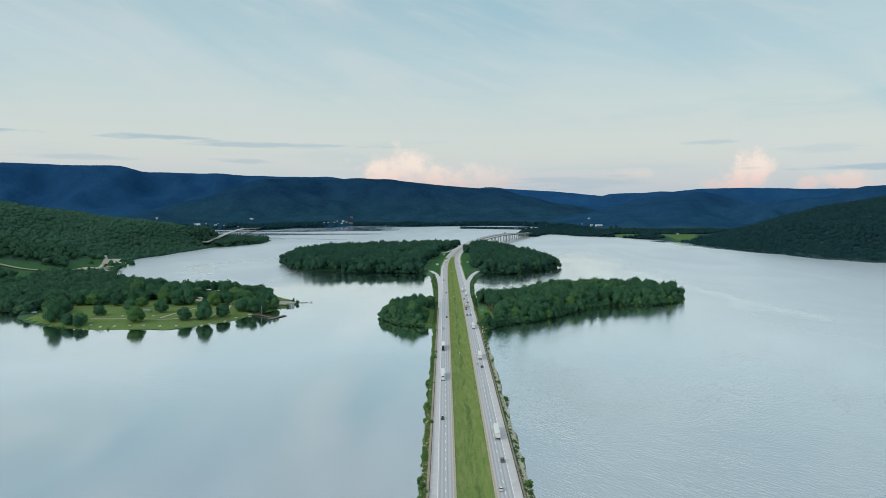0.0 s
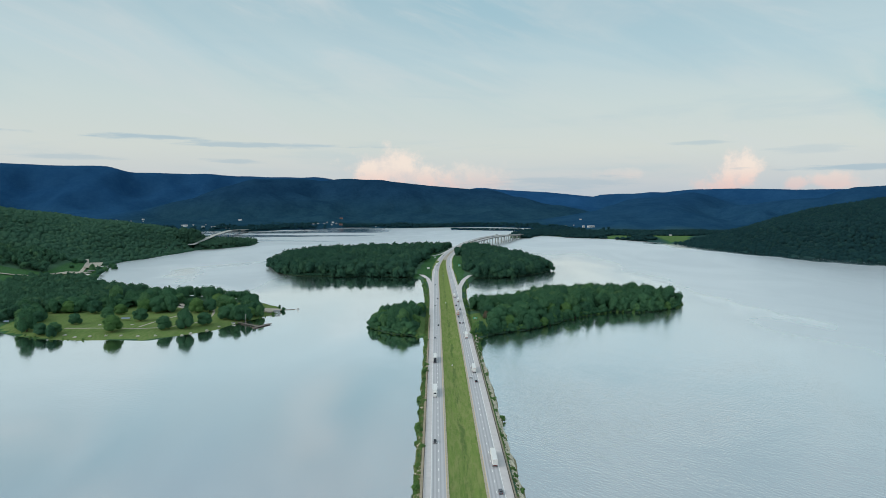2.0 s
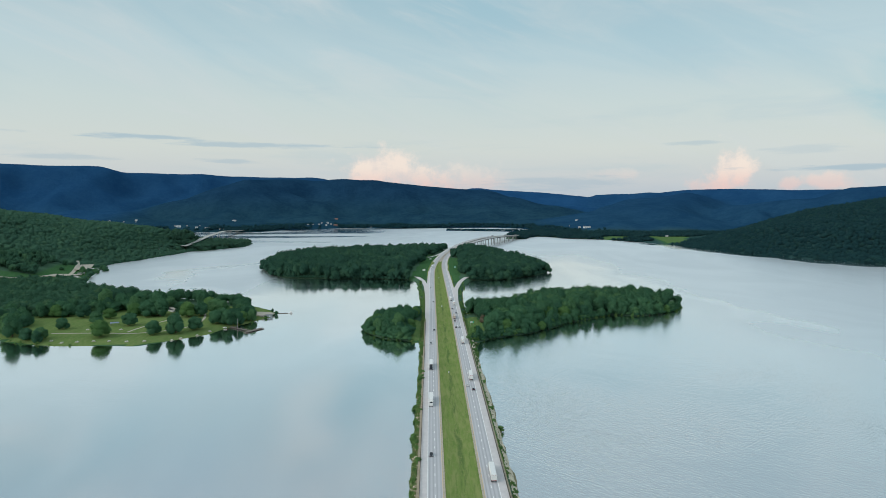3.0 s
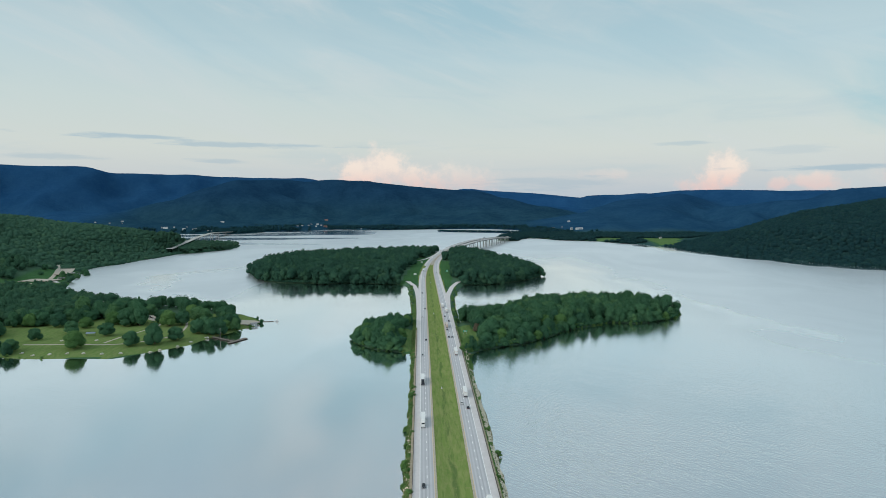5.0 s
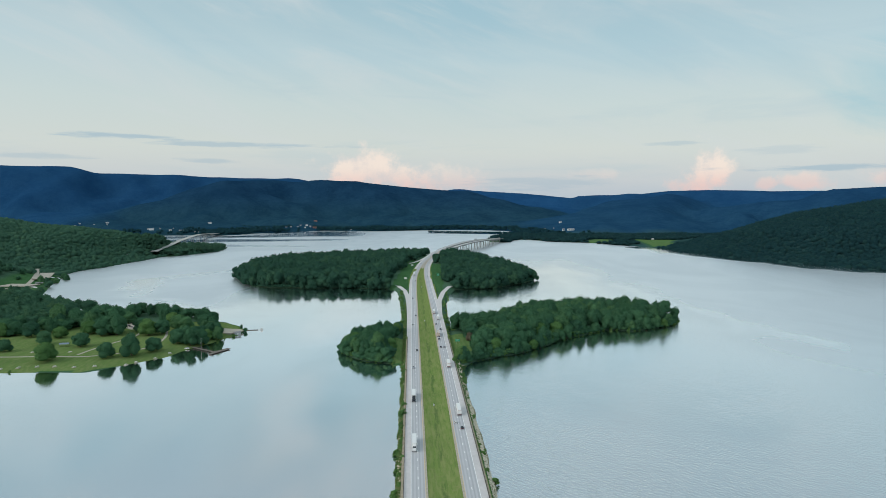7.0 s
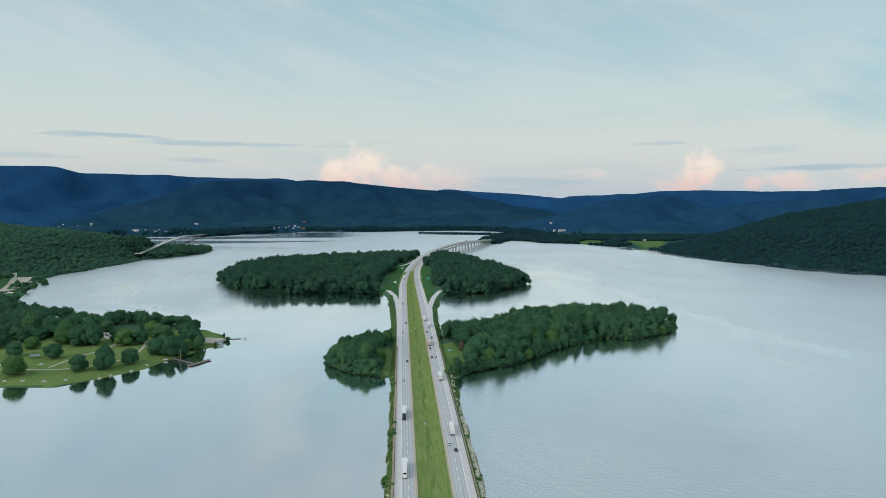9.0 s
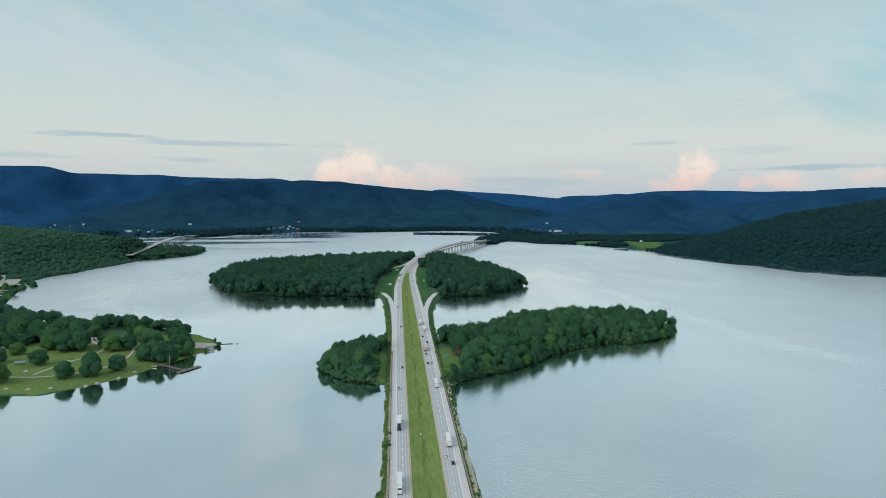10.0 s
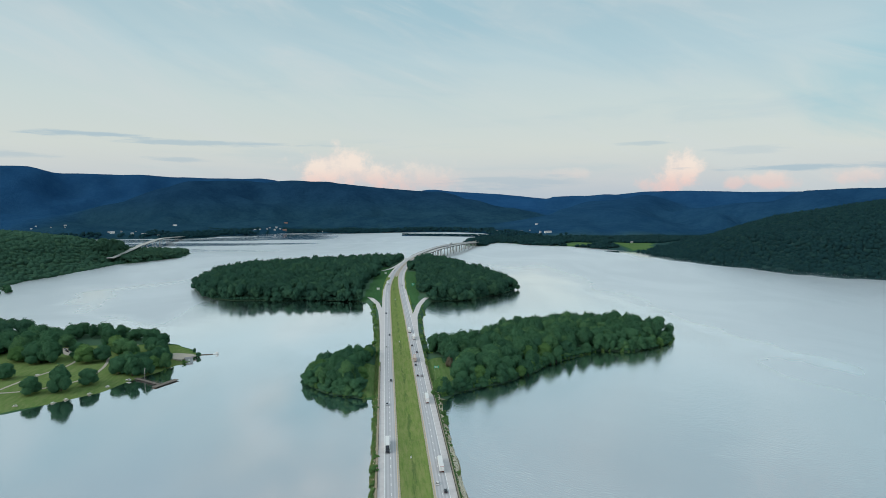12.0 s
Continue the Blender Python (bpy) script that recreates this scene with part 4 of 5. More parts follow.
for poly, span, step, group in ((SMALL_ISLE, (-80, -15, 686, 840), 8.6, "trees on the small island"), (LONG_ISLE, (36, 335, 680, 975), 12.0, "trees on the long island")):
    x, y = scatter(in_wood(poly, 4.0 if poly is SMALL_ISLE else 1.5, 5.0), *span, step, rs)
    back = (y > 745 + 0.42 * x) if poly is LONG_ISLE else np.zeros(len(x), bool)
    for i, (a, b) in enumerate(zip(x[~back], y[~back])):
        k = rs.choice(6, p=(0.24, 0.2, 0.22, 0.14, 0.12, 0.08))
        deep = min(float(inside(poly, np.array([a]), np.array([b]))[0]) / 26, max(-12 - a, 6) / 26 if poly is SMALL_ISLE else 1.0, 1.0)
        plant(k, a, b, rs.uniform(0.98, 1.32) * (0.7 + 0.46 * deep if poly is SMALL_ISLE else 0.72 + 0.45 * deep), rs.uniform(0, 360), group)
    if back.any():
        woodland("island_woods", "broadleaf woods on the far side of a long lake island", x[back], y[back], LEAF_GROVE, 7, 19, 14, 33, 150, 0.75)

# ---------------------------------------------------------------- highway
def strip(name, y0, y1, lane, a, b, z, mat, parent, step=10.0, thick=0.0, label=""):
    """A ribbon along a carriageway between the offsets a and b from its lane line."""
    ys = np.arange(y0, y1 + 0.1, step)
    heading = np.arctan(np.gradient(lane(ys), ys))
    c, s = np.cos(heading), np.sin(heading)
    rows = [np.stack([lane(ys) + o * c, ys - o * s, level(ys) + z - d], -1) for o, d in ((a, thick), (a, 0), (b, 0), (b, thick))]
    n = len(ys)
    v = np.concatenate(rows)
    f = []
    for r in ((0, 1), (1, 2), (2, 3), (3, 0)) if thick else ((1, 2),):
        i = np.arange(n - 1)
        f.append(np.stack([r[0] * n + i, r[1] * n + i, r[1] * n + i + 1, r[0] * n + i + 1], -1)[:, ::-1])
    me = mesh_of(name, v, np.concatenate(f), mat, False, 4)
    uv = me.uv_layers.new(name="lane")
    off = np.repeat(np.array([a, a, b, b]), n)
    li = np.concatenate(f).ravel()
    uv.data.foreach_set("uv", np.stack([off[li], np.tile(ys, 4)[li]], -1).ravel())
    ob = new(name, me)
    ob.parent = parent
    return tagged(ob, label)


BARRIER = plain("barrier_concrete", (0.5, 0.49, 0.46), 0.8, vary=0.15, scale=0.3)
VERGE = plain("verge_gravel", (0.42, 0.36, 0.26), 0.95, vary=0.3, scale=0.4)
road = tagged(new("road"), "divided four-lane highway of grey asphalt along a causeway", "highway", kind="structure")
for lane, inner, outer in ((left_lane, 1, -1), (right_lane, -1, 1)):
    rng = lambda p, q: (min(p, q), max(p, q))
    strip("lanes", -780, 2465, lane, -3.75, 3.75, 0.06, ROAD, road, thick=0.3)
    strip("shoulder", -780, 2465, lane, *rng(outer * 3.75, outer * 7.6), 0.05, SHOULDER, road, thick=0.3, label="paler asphalt shoulder")
    strip("inner_shoulder", -780, 2465, lane, *rng(inner * 3.75, inner * 4.9), 0.05, GRIT, road, thick=0.3, label="tan gritty shoulder")
    strip("verge", -780, 780, lane, *rng(outer * 7.6, outer * 8.9), 0.02, VERGE, road, thick=0.3, label="tan gravel verge under a guardrail")
    strip("edge_line", -780, 2460, lane, *rng(outer * 3.52, outer * 3.88), 0.075, LINE_WHITE, road, label="white edge line")
    strip("edge_line", -780, 2460, lane, *rng(inner * 3.55, inner * 3.85), 0.075, LINE_YELLOW, road, label="faded yellow edge line")
# the paved close of the median, with a low barrier along it
ys = np.arange(1462, 1836, 6.0)
mid_, half_ = (left_lane(ys) + right_lane(ys)) / 2, np.minimum((right_lane(ys) - left_lane(ys)) / 2 - 4.7, 0.4 + (ys - 1462) * 0.12)
flat_rows = np.concatenate([np.stack([mid_ + q * half_, ys, level(ys) + 0.055 + 0 * ys], -1) for q in (-1, 1)])
i = np.arange(len(ys) - 1)
paved = new("paved_median", mesh_of("paved_median", flat_rows, np.stack([i, i + len(ys), i + len(ys) + 1, i + 1], -1), GRIT, False, 4))
paved.parent = road
tagged(paved, "brownish paved median between carriageways")
strip("barrier", 1500, 1834, lambda q: (left_lane(q) + right_lane(q)) / 2, -0.3, 0.3, 0.85, BARRIER, road, thick=0.8, label="low concrete barrier")
dash_bm = bmesh.new()
box(dash_bm, -0.2, 0.2, -1.7, 1.7, -0.01, 0.012)
dash_mesh = bpy.data.meshes.new("lane_dash")
dash_bm.to_mesh(dash_mesh)
dash_bm.free()
dash_mesh.materials.append(LINE_WHITE)
for lane, first in ((left_lane, 292.0), (right_lane, 290.0)):
    for k in range(-3, 100):
        yy = first + k * 12.19
        ob = new("lane_dash", dash_mesh)
        ob.parent = road
        ob.matrix_basis = pose(float(lane(yy)), yy, float(level(yy)) + 0.075, 0, 0, -math.degrees(math.atan(float(lane(yy + 1) - lane(yy)))))


def ribbon(name, line, width, mat, label, parent=None, lift=0.12, follow=None):
    """A lane along a line of points, laid on the ground."""
    pts = np.array(line, float)
    t = np.concatenate([[0], np.cumsum(np.hypot(*np.diff(pts, axis=0).T))])
    s = np.arange(0, t[-1], 4.0)
    x, y = np.interp(s, t, pts[:, 0]), np.interp(s, t, pts[:, 1])
    k = np.ones(9) / 9
    smooth = lambda q: np.convolve(np.pad(q, 4, mode="edge"), k, "valid")
    x, y = smooth(x), smooth(y)
    dx, dy = np.gradient(x), np.gradient(y)
    ln = np.hypot(dx, dy)
    ox, oy = dy / ln * width / 2, -dx / ln * width / 2
    if follow is None:
        zc = np.maximum(np.maximum(ground_z(x, y), ground_z(x + ox, y + oy)), ground_z(x - ox, y - oy))
        zc = np.convolve(np.pad(zc, 4, mode="edge"), k, "valid") + lift
    else:
        zc = follow(y) + lift
    n = len(s)
    v = np.concatenate([np.stack([x - ox, y - oy, zc - 0.5], -1), np.stack([x - ox, y - oy, zc], -1), np.stack([x + ox, y + oy, zc], -1), np.stack([x + ox, y + oy, zc - 0.5], -1)])
    i = np.arange(n - 1)
    f = np.concatenate([np.stack([r * n + i, (r + 1) * n + i, (r + 1) * n + i + 1, r * n + i + 1], -1)[:, ::-1] for r in range(3)])
    ob = new(name, mesh_of(name, v, f, mat, False, 4))
    ob.parent = parent
    return tagged(ob, label, "road" if parent is None else "", kind="structure" if parent is None else "")


for nm, line in RAMPS.items():
    ribbon("ramp", line, 5.5 if nm == "upper_ramp" else 7.0, SHOULDER, "pale asphalt slip road leaving a highway", lift=0.03, follow=level)
GRAVEL = plain("pale_path", (0.46, 0.42, 0.35), 0.9, vary=0.15)
ribbon("far_road", PARK_ROADS["far_road"], 13.0, SHOULDER, "pale highway reappearing between wooded hills")
ribbon("path", PARK_ROADS["park_path"], 2.6, GRAVEL, "pale footpath across a mown park lawn")
ribbon("path", PARK_ROADS["park_walk"], 2.4, GRAVEL, "pale footpath branching over a park lawn")
ribbon("park_road", PARK_ROADS["park_road"], 7.0, GRAVEL, "pale park road among trees")
ribbon("park_road", PARK_ROADS["glade_road"], 8.0, GRAVEL, "pale park road across a grassy glade")
ribbon("park_road", PARK_ROADS["lot_road"], 7.0, GRAVEL, "pale park road leading to a lakeside car park")
for stretch in (PARK_ROADS["shore_road"][:2], PARK_ROADS["shore_road"][-2:]):
    ribbon("shore_road", stretch, 6.0, SHOULDER, "pale shore road leading to a bridge")

# ---------------------------------------------------------------- park trees
def ground_at(x, y):
    return float(ground_z(np.array([float(x)]), np.array([float(y)]))[0])


# x, y and width of the crown
PARK_TREES = [(-394, 750, 12), (-336, 711, 19), (-331, 767, 17), (-286, 722, 15), (-266, 730, 19), (-252, 748, 17), (-335, 826, 20), (-320, 824, 20), (-328, 838, 22), (-374, 782, 16), (-374, 813, 14), (-407, 819, 18), (-428, 825, 17), (-449, 825, 14), (-390, 702, 15), (-404, 702, 14), (-388, 692, 10), (-426, 716, 16), (-436, 724, 15), (-286, 822, 19), (-273, 826, 18), (-265, 856, 18), (-292, 894, 18), (-337, 894, 17), (-376, 895, 18), (-393, 879, 18), (-411, 880, 18), (-252, 842, 16), (-278, 872, 16), (-240, 868, 16), (-304, 846, 15)]
for i, (a, b, wide) in enumerate(PARK_TREES):
    k = (0, 4, 2, 0, 1, 2, 0, 1, 3)[i % 9]
    plant(k, a, b, wide / (13, 12.5, 12.5, 10, 11.5)[k], rs.uniform(0, 360), "trees on the park lawn")
back_grove = []
for cx, cy, rad, count, size in ((-230, 784, 13, 6, 0.95), (-219, 812, 14, 6, 0.95), (-243, 806, 12, 4, 0.9), (-228, 842, 10, 4, 0.9), (-245, 908, 14, 5, 0.8),
                                 (-285, 932, 22, 6, 0.75), (-335, 948, 24, 7, 0.75), (-390, 930, 28, 8, 0.85), (-430, 880, 26, 8, 1.1), (-445, 830, 18, 5, 1.0), (-405, 850, 14, 4, 1.0), (-465, 780, 13, 4, 0.95),
                                 (-380, 880, 16, 4, 1.0), (-395, 862, 18, 5, 0.95), (-356, 846, 15, 4, 1.05), (-370, 905, 22, 6, 0.85),
                                 (-446, 762, 12, 4, 0.85), (-352, 925, 18, 5, 0.8), (-300, 930, 16, 4, 0.75), (-262, 925, 12, 3, 0.75), (-490, 800, 14, 4, 0.9)):
    for k in range(count):
        a, q = k * 2.4 + rs.uniform(0, 0.6), rad * math.sqrt((k + 0.4) / count)
        px_, py_ = cx + math.cos(a) * q, cy + math.sin(a) * q
        if inside(PARK_SHORE, np.array([px_]), np.array([py_]))[0] > 5 and cy > 875:
            back_grove.append((px_, py_))
        elif inside(PARK_SHORE, np.array([px_]), np.array([py_]))[0] > 5:
            plant(int(rs.choice(6, p=(0.3, 0.2, 0.25, 0.13, 0.09, 0.03))), px_, py_, size * 1.2 * rs.uniform(0.85, 1.12), rs.uniform(0, 360), "trees in the park groves")

x, y = np.array(back_grove).T
woodland("park_grove", "grove of green trees along the back of a lakeside park", x, y, LEAF_GROVE, 7, 15, 13, 34, 150, 0.7)

# ---------------------------------------------------------------- shrubs and stones on the causeway
def make_shrub(seed, tall, wide, mat, label):
    r = np.random.RandomState(seed)
    c, q = shrub_plan(r, 11, tall, wide)
    v, f = joined(clumps(c, q * 1.25, ICO1, r), leaf_quads(r, c, q * 1.3, 40, 0.3))
    return tagged(new("shrub", mesh_of("shrub", v, f, mat, False)), label, "shrub")


SHRUBS = [make_shrub(70 + i, t, wd, m, "leafy green shrub on a stony causeway bank") for i, (t, wd, m) in enumerate(((2.4, 3.4, LEAF_SHRUB), (3.6, 4.4, LEAF_SHRUB), (1.6, 3.0, LEAF_SHRUB), (3.0, 3.0, LEAF_BRIGHT), (4.6, 5.0, LEAF_BRIGHT)))]
placed = set()


def shrub(k, x, y, size, group):
    m = pose(x, y, ground_at(x, y) - 0.3, 0, 0, rs.uniform(0, 360)) @ Matrix.Diagonal((size, size, size, 1))
    ob = SHRUBS[k]
    if k in placed:
        ob = copy_thing(SHRUBS[k], m)
        ob.scale = m.to_scale()
    else:
        placed.add(k)
        ob.matrix_basis = m
    tagged(ob, group=group)


def bank_spot(side, y):
    """A place on the slope of the bank, outside the slip roads."""
    for _ in range(12):
        x = float(left_lane(y)) - rs.uniform(8.8, 26) if side < 0 else float(right_lane(y)) + rs.uniform(9.6, 34)
        z = ground_at(x, y)
        clear = all(near_line(q, np.array([x]), np.array([float(y)]))[0][0] > 5.5 for q in RAMPS.values())
        if 0.0 < z < 3.9 and clear:
            return x
    return None


for yy in np.arange(262, 1150, 4.2):
    thin = 0.45 if yy < 330 else 0.72
    sx = bank_spot(-1, yy)
    if 690 < yy < 835 or rs.uniform() > thin or sx is None:
        continue
    shrub(int(rs.choice(5, p=(0.3, 0.15, 0.25, 0.2, 0.1))), sx, yy, rs.uniform(0.7, 1.2), "shrubs along the west bank")
for yy in np.arange(262, 1130, 4.4):
    thin = 0.12 if yy < 580 else 0.9 if yy < 700 else 0.5
    sx = bank_spot(1, yy)
    if 705 < yy < 815 or rs.uniform() > thin or sx is None:
        continue
    shrub(int(rs.choice(5, p=(0.25, 0.25, 0.3, 0.1, 0.1))), sx, yy, rs.uniform(0.7, 1.15), "shrubs along the east bank")
for yy, kk, ss in ((301, 1, 1.2), (293, 4, 0.7), (352, 0, 0.9), (281, 0, 0.8), (402, 3, 0.7)):
    shrub(kk, float(right_lane(yy)) + 12.0, yy, ss, "shrubs along the east bank")
for poly in (SMALL_ISLE, LONG_ISLE):
    for (ax, ay), (bx, by) in zip(poly, poly[1:] + poly[:1]):
        if ax < 40 and bx < 40 and ax > -10 and bx > -10:
            continue
        ln = math.hypot(bx - ax, by - ay)
        for k in range(int(ln / 8.5) + 1):
            q = (k + rs.uniform(0.2, 0.8)) * 8.5 / ln
            sx, sy = ax + (bx - ax) * q - (by - ay) / ln * 4.5, ay + (by - ay) * q + (bx - ax) / ln * 4.5
            if q < 1 and inside(poly, np.array([sx]), np.array([sy]))[0] > 1:
                shrub(int(rs.choice(5, p=(0.3, 0.1, 0.1, 0.2, 0.3))), sx, sy, rs.uniform(0.9, 1.5), "shrubs on the island shores")
                tx, ty = sx - (by - ay) / ln * 3.5 + rs.uniform(-2, 2), sy + (bx - ax) / ln * 3.5
                if lawns(np.array([tx]), np.array([ty]))[0] < 0.5 and road_free(np.array([tx]), np.array([ty]), 5.0)[0] and ay < 870 and k % 2 == 0:
                    plant(int(rs.choice(4)), tx, ty, rs.uniform(0.6, 0.85), rs.uniform(0, 360), "trees on the long island" if poly is LONG_ISLE else "trees on the small island")

count = 5000
yy = rs.uniform(180, 700, count)
across_bank = 9.9 + 3.2 * rs.uniform(0, 1, count) ** 0.7
xx = right_lane(yy) + across_bank
keep = rs.uniform(0, 1, count) < 0.95
v, f = clumps(np.stack([xx, yy, ground_z(xx, yy) + 0.15], -1)[keep], rs.uniform(0.18, 0.52, count)[keep], ICO1, rs, 0.3, 0.7)
tagged(new("riprap", mesh_of("riprap", v, f, STONE)), "pale broken stone riprap on a causeway bank", "stones", kind="stuff")
yy = rs.uniform(180, 690, 1300)
xx = left_lane(yy) - rs.uniform(9.3, 12.4, 1300)
v, f = clumps(np.stack([xx, yy, ground_z(xx, yy)], -1), rs.uniform(0.2, 0.55, 1300), ICO1, rs, 0.3, 0.7)
tagged(new("riprap", mesh_of("riprap", v, f, STONE)), "pale stones along an overgrown causeway bank", "stones", kind="stuff")

pick = rs.uniform(0, 1, 700)
ramp_x, ramp_y = np.interp(pick, (0, 0.35, 0.75, 1), (40, 44, 56, 70)), np.interp(pick, (0, 0.35, 0.75, 1), (925, 1034, 1125, 1180))
xx, yy = ramp_x + rs.uniform(4.5, 10, 700), ramp_y - rs.uniform(0, 4, 700)
zz = ground_z(xx, yy)
v, f = clumps(np.stack([xx, yy, zz], -1)[zz > -0.3], rs.uniform(0.3, 0.8, 700)[zz > -0.3], ICO1, rs, 0.3, 0.7)
tagged(new("riprap", mesh_of("riprap", v, f, STONE)), "pale stones below a highway slip road", "stones", kind="stuff")

def brush(side, y0, y1, count, low, high, label):
    """Low weeds and brambles along a bank."""
    yy = rs.uniform(y0, y1, count)
    off = rs.uniform(low, high, count)
    xx = left_lane(yy) - off if side < 0 else right_lane(yy) + off
    zz = ground_z(xx, yy)
    ok = (zz > 0.1) & np.all([near_line(q, xx, yy)[0] > 4.5 for q in RAMPS.values()], axis=0)
    c, r = np.stack([xx, yy, zz + 0.15], -1)[ok], rs.uniform(0.45, 1.15, count)[ok]
    v, f = clumps(c, r, ICO1, rs, 0.3, 0.75)
    v2, f2 = leaf_quads(rs, c, r, 14, 0.3)
    tint = rs.uniform(0, 1, len(c))
    me = mesh_of("brush", *joined((v, f), (v2, f2)), BRUSH, True)
    me.attributes.new("tint", "FLOAT", "POINT").data.foreach_set("value", np.concatenate([np.repeat(tint, len(ICO1[0])), np.repeat(tint, 42)]).astype(np.float32))
    tagged(new("brush", me), label, "brush", kind="stuff")


brush(-1, 200, 1150, 2300, 9.3, 12.3, "low green brush and weeds on a causeway bank")
brush(1, 200, 1130, 130, 9.3, 11.0, "thin green weeds above the stones of a bank")

# ---------------------------------------------------------------- guardrails
post_bm = bmesh.new()
box(post_bm, -0.06, 0.06, -0.08, 0.08, -0.6, 0.72)
post_mesh = bpy.data.meshes.new("post")
post_bm.to_mesh(post_mesh)
post_bm.free()
post_mesh.materials.append(STEEL)


def guardrail(lane, off, y0, y1, label):
    rail = tagged(new("guardrail"), label, "guardrail")
    strip("rail", y0, y1, lane, off - 0.13, off + 0.13, 0.78, RAIL, rail, thick=0.36)
    for q in np.arange(y0 + 1, y1, 4.0):
        ob = new("post", post_mesh)
        ob.parent = rail
        ob.matrix_basis = pose(float(lane(q)) + off + (0.16 if off > 0 else -0.16), float(q), float(level(q)))
    return rail


guardrail(left_lane, -7.5, 180, 790, "long weathered steel guardrail beside a highway shoulder")
guardrail(right_lane, 7.75, 180, 790, "long weathered steel guardrail above a stony bank")

# ---------------------------------------------------------------- vehicles
def paint(name, c, rough=0.25):
    return plain(name, c, rough, 0.0, 0.04)


P_WHITE, P_DARK, P_GREY, P_SILVER, P_RED, P_BLUE = (paint("paint_white", (0.78, 0.78, 0.76)), paint("paint_dark", (0.03, 0.035, 0.045)), paint("paint_grey", (0.12, 0.13, 0.15)),
                                                     paint("paint_silver", (0.45, 0.47, 0.5)), paint("paint_red", (0.4, 0.05, 0.04)), paint("paint_blue", (0.06, 0.12, 0.3)))
GLASS = plain("tinted_glass", (0.02, 0.025, 0.03), 0.08)
LAMP_RED = plain("tail_lamp", (0.45, 0.03, 0.02), 0.3)
LAMP_CLEAR = plain("head_lamp", (0.7, 0.7, 0.68), 0.2)


def prism(profile, half, taper=1.0, bevel=0.06, top=None):
    """A side profile (y forward, z up) drawn out across, narrower towards its top if tapered."""
    bm = bmesh.new()
    zs = [q[1] for q in profile]
    lo, hi = min(zs), max(zs)
    sides = []
    for s in (-1, 1):
        sides.append([bm.verts.new((s * half * (1 - (1 - taper) * (z - lo) / (hi - lo)), y, z)) for y, z in profile])
    n = len(profile)
    bm.faces.new(sides[0][::-1])
    bm.faces.new(sides[1])
    for i in range(n):
        j = (i + 1) % n
        bm.faces.new((sides[0][i], sides[0][j], sides[1][j], sides[1][i]))
    bmesh.ops.recalc_face_normals(bm, faces=bm.faces)
    if bevel:
        bmesh.ops.bevel(bm, geom=bm.edges[:], offset=bevel, segments=1, affect="EDGES")
    return bm


def wheel(parent, x, y, r, wide):
    bm = bmesh.new()
    tube(bm, (x - wide / 2, y, r), (x + wide / 2, y, r), r, r, 14)
    tyre = part("wheel", bm, RUBBER, parent, "black tyre")
    bm = bmesh.new()
    s = 1 if x > 0 else -1
    tube(bm, (x + s * (wide / 2 - 0.02), y, r), (x + s * (wide / 2 + 0.015), y, r), r * 0.6, r * 0.55, 10)
    part("rim", bm, STEEL, tyre)


def make_car(mat, label, suv=False):
    car = tagged(new("car"), label, "car")
    h = 0.22 if suv else 0.0
    part("body", prism([(-2.3, 0.35), (2.3, 0.35), (2.35, 0.62), (2.2, 0.8 + h), (1.0, 0.95 + h), (-1.6 if not suv else -2.2, 0.98 + h), (-2.3, 0.92 + h)], 0.9, 0.94), mat, car)
    back = -2.15 if suv else -1.75
    part("windows", prism([(1.1, 0.93 + h), (0.3, 1.36 + h), (back + 0.5, 1.38 + h), (back, 0.95 + h)], 0.83, 0.8, 0.03), GLASS, car, "dark tinted windows")
    part("roof", prism([(0.25, 1.35 + h), (0.1, 1.42 + h), (back + 0.6, 1.43 + h), (back + 0.45, 1.36 + h)], 0.66, 0.92, 0.015), mat, car)
    for s in (-1, 1):
        wheel(car, s * 0.82, 1.4, 0.33, 0.22)
        wheel(car, s * 0.82, -1.4, 0.33, 0.22)
        bm = bmesh.new()
        part("headlight", box(bm, s * 0.66 - 0.18, s * 0.66 + 0.18, 2.2, 2.33, 0.62, 0.76, 0.02), LAMP_CLEAR, car)
        bm = bmesh.new()
        part("tail_light", box(bm, s * 0.68 - 0.14, s * 0.68 + 0.14, -2.34, -2.22, 0.68, 0.84, 0.02), LAMP_RED, car)
    return car


def make_truck(cab, box_mat, label):
    truck = tagged(new("truck"), label, "truck")
    bm = bmesh.new()
    part("trailer", box(bm, -1.3, 1.3, -10.2, 5.4, 1.15, 4.1, 0.05), box_mat, truck, "long box trailer")
    bm = bmesh.new()
    box(bm, -1.22, 1.22, -10.24, -10.19, 1.2, 1.3)
    part("rear_bar", box(bm, -1.28, 1.28, -10.24, -10.19, 3.94, 4.06), LAMP_RED, truck, "red rear marker band")
    part("cab", prism([(6.1, 0.6), (9.6, 0.6), (9.75, 1.9), (8.5, 2.15), (8.0, 3.0), (7.4, 3.75), (6.1, 3.95)], 1.2, 0.9, 0.08), cab, truck, "tractor cab")
    part("windscreen", prism([(8.42, 2.2), (8.5, 2.22), (8.07, 2.98), (7.98, 2.96)], 1.0, 0.93, 0.01), GLASS, truck, "dark windscreen")
    bm = bmesh.new()
    part("chassis", box(bm, -0.5, 0.5, -9.8, 9.0, 0.75, 1.13), RUBBER, truck, "dark steel frame")
    for s in (-1, 1):
        for q in (9.0, 6.6, 5.4, -7.6, -8.9):
            wheel(truck, s * 1.05, q, 0.5, 0.32)
    return truck


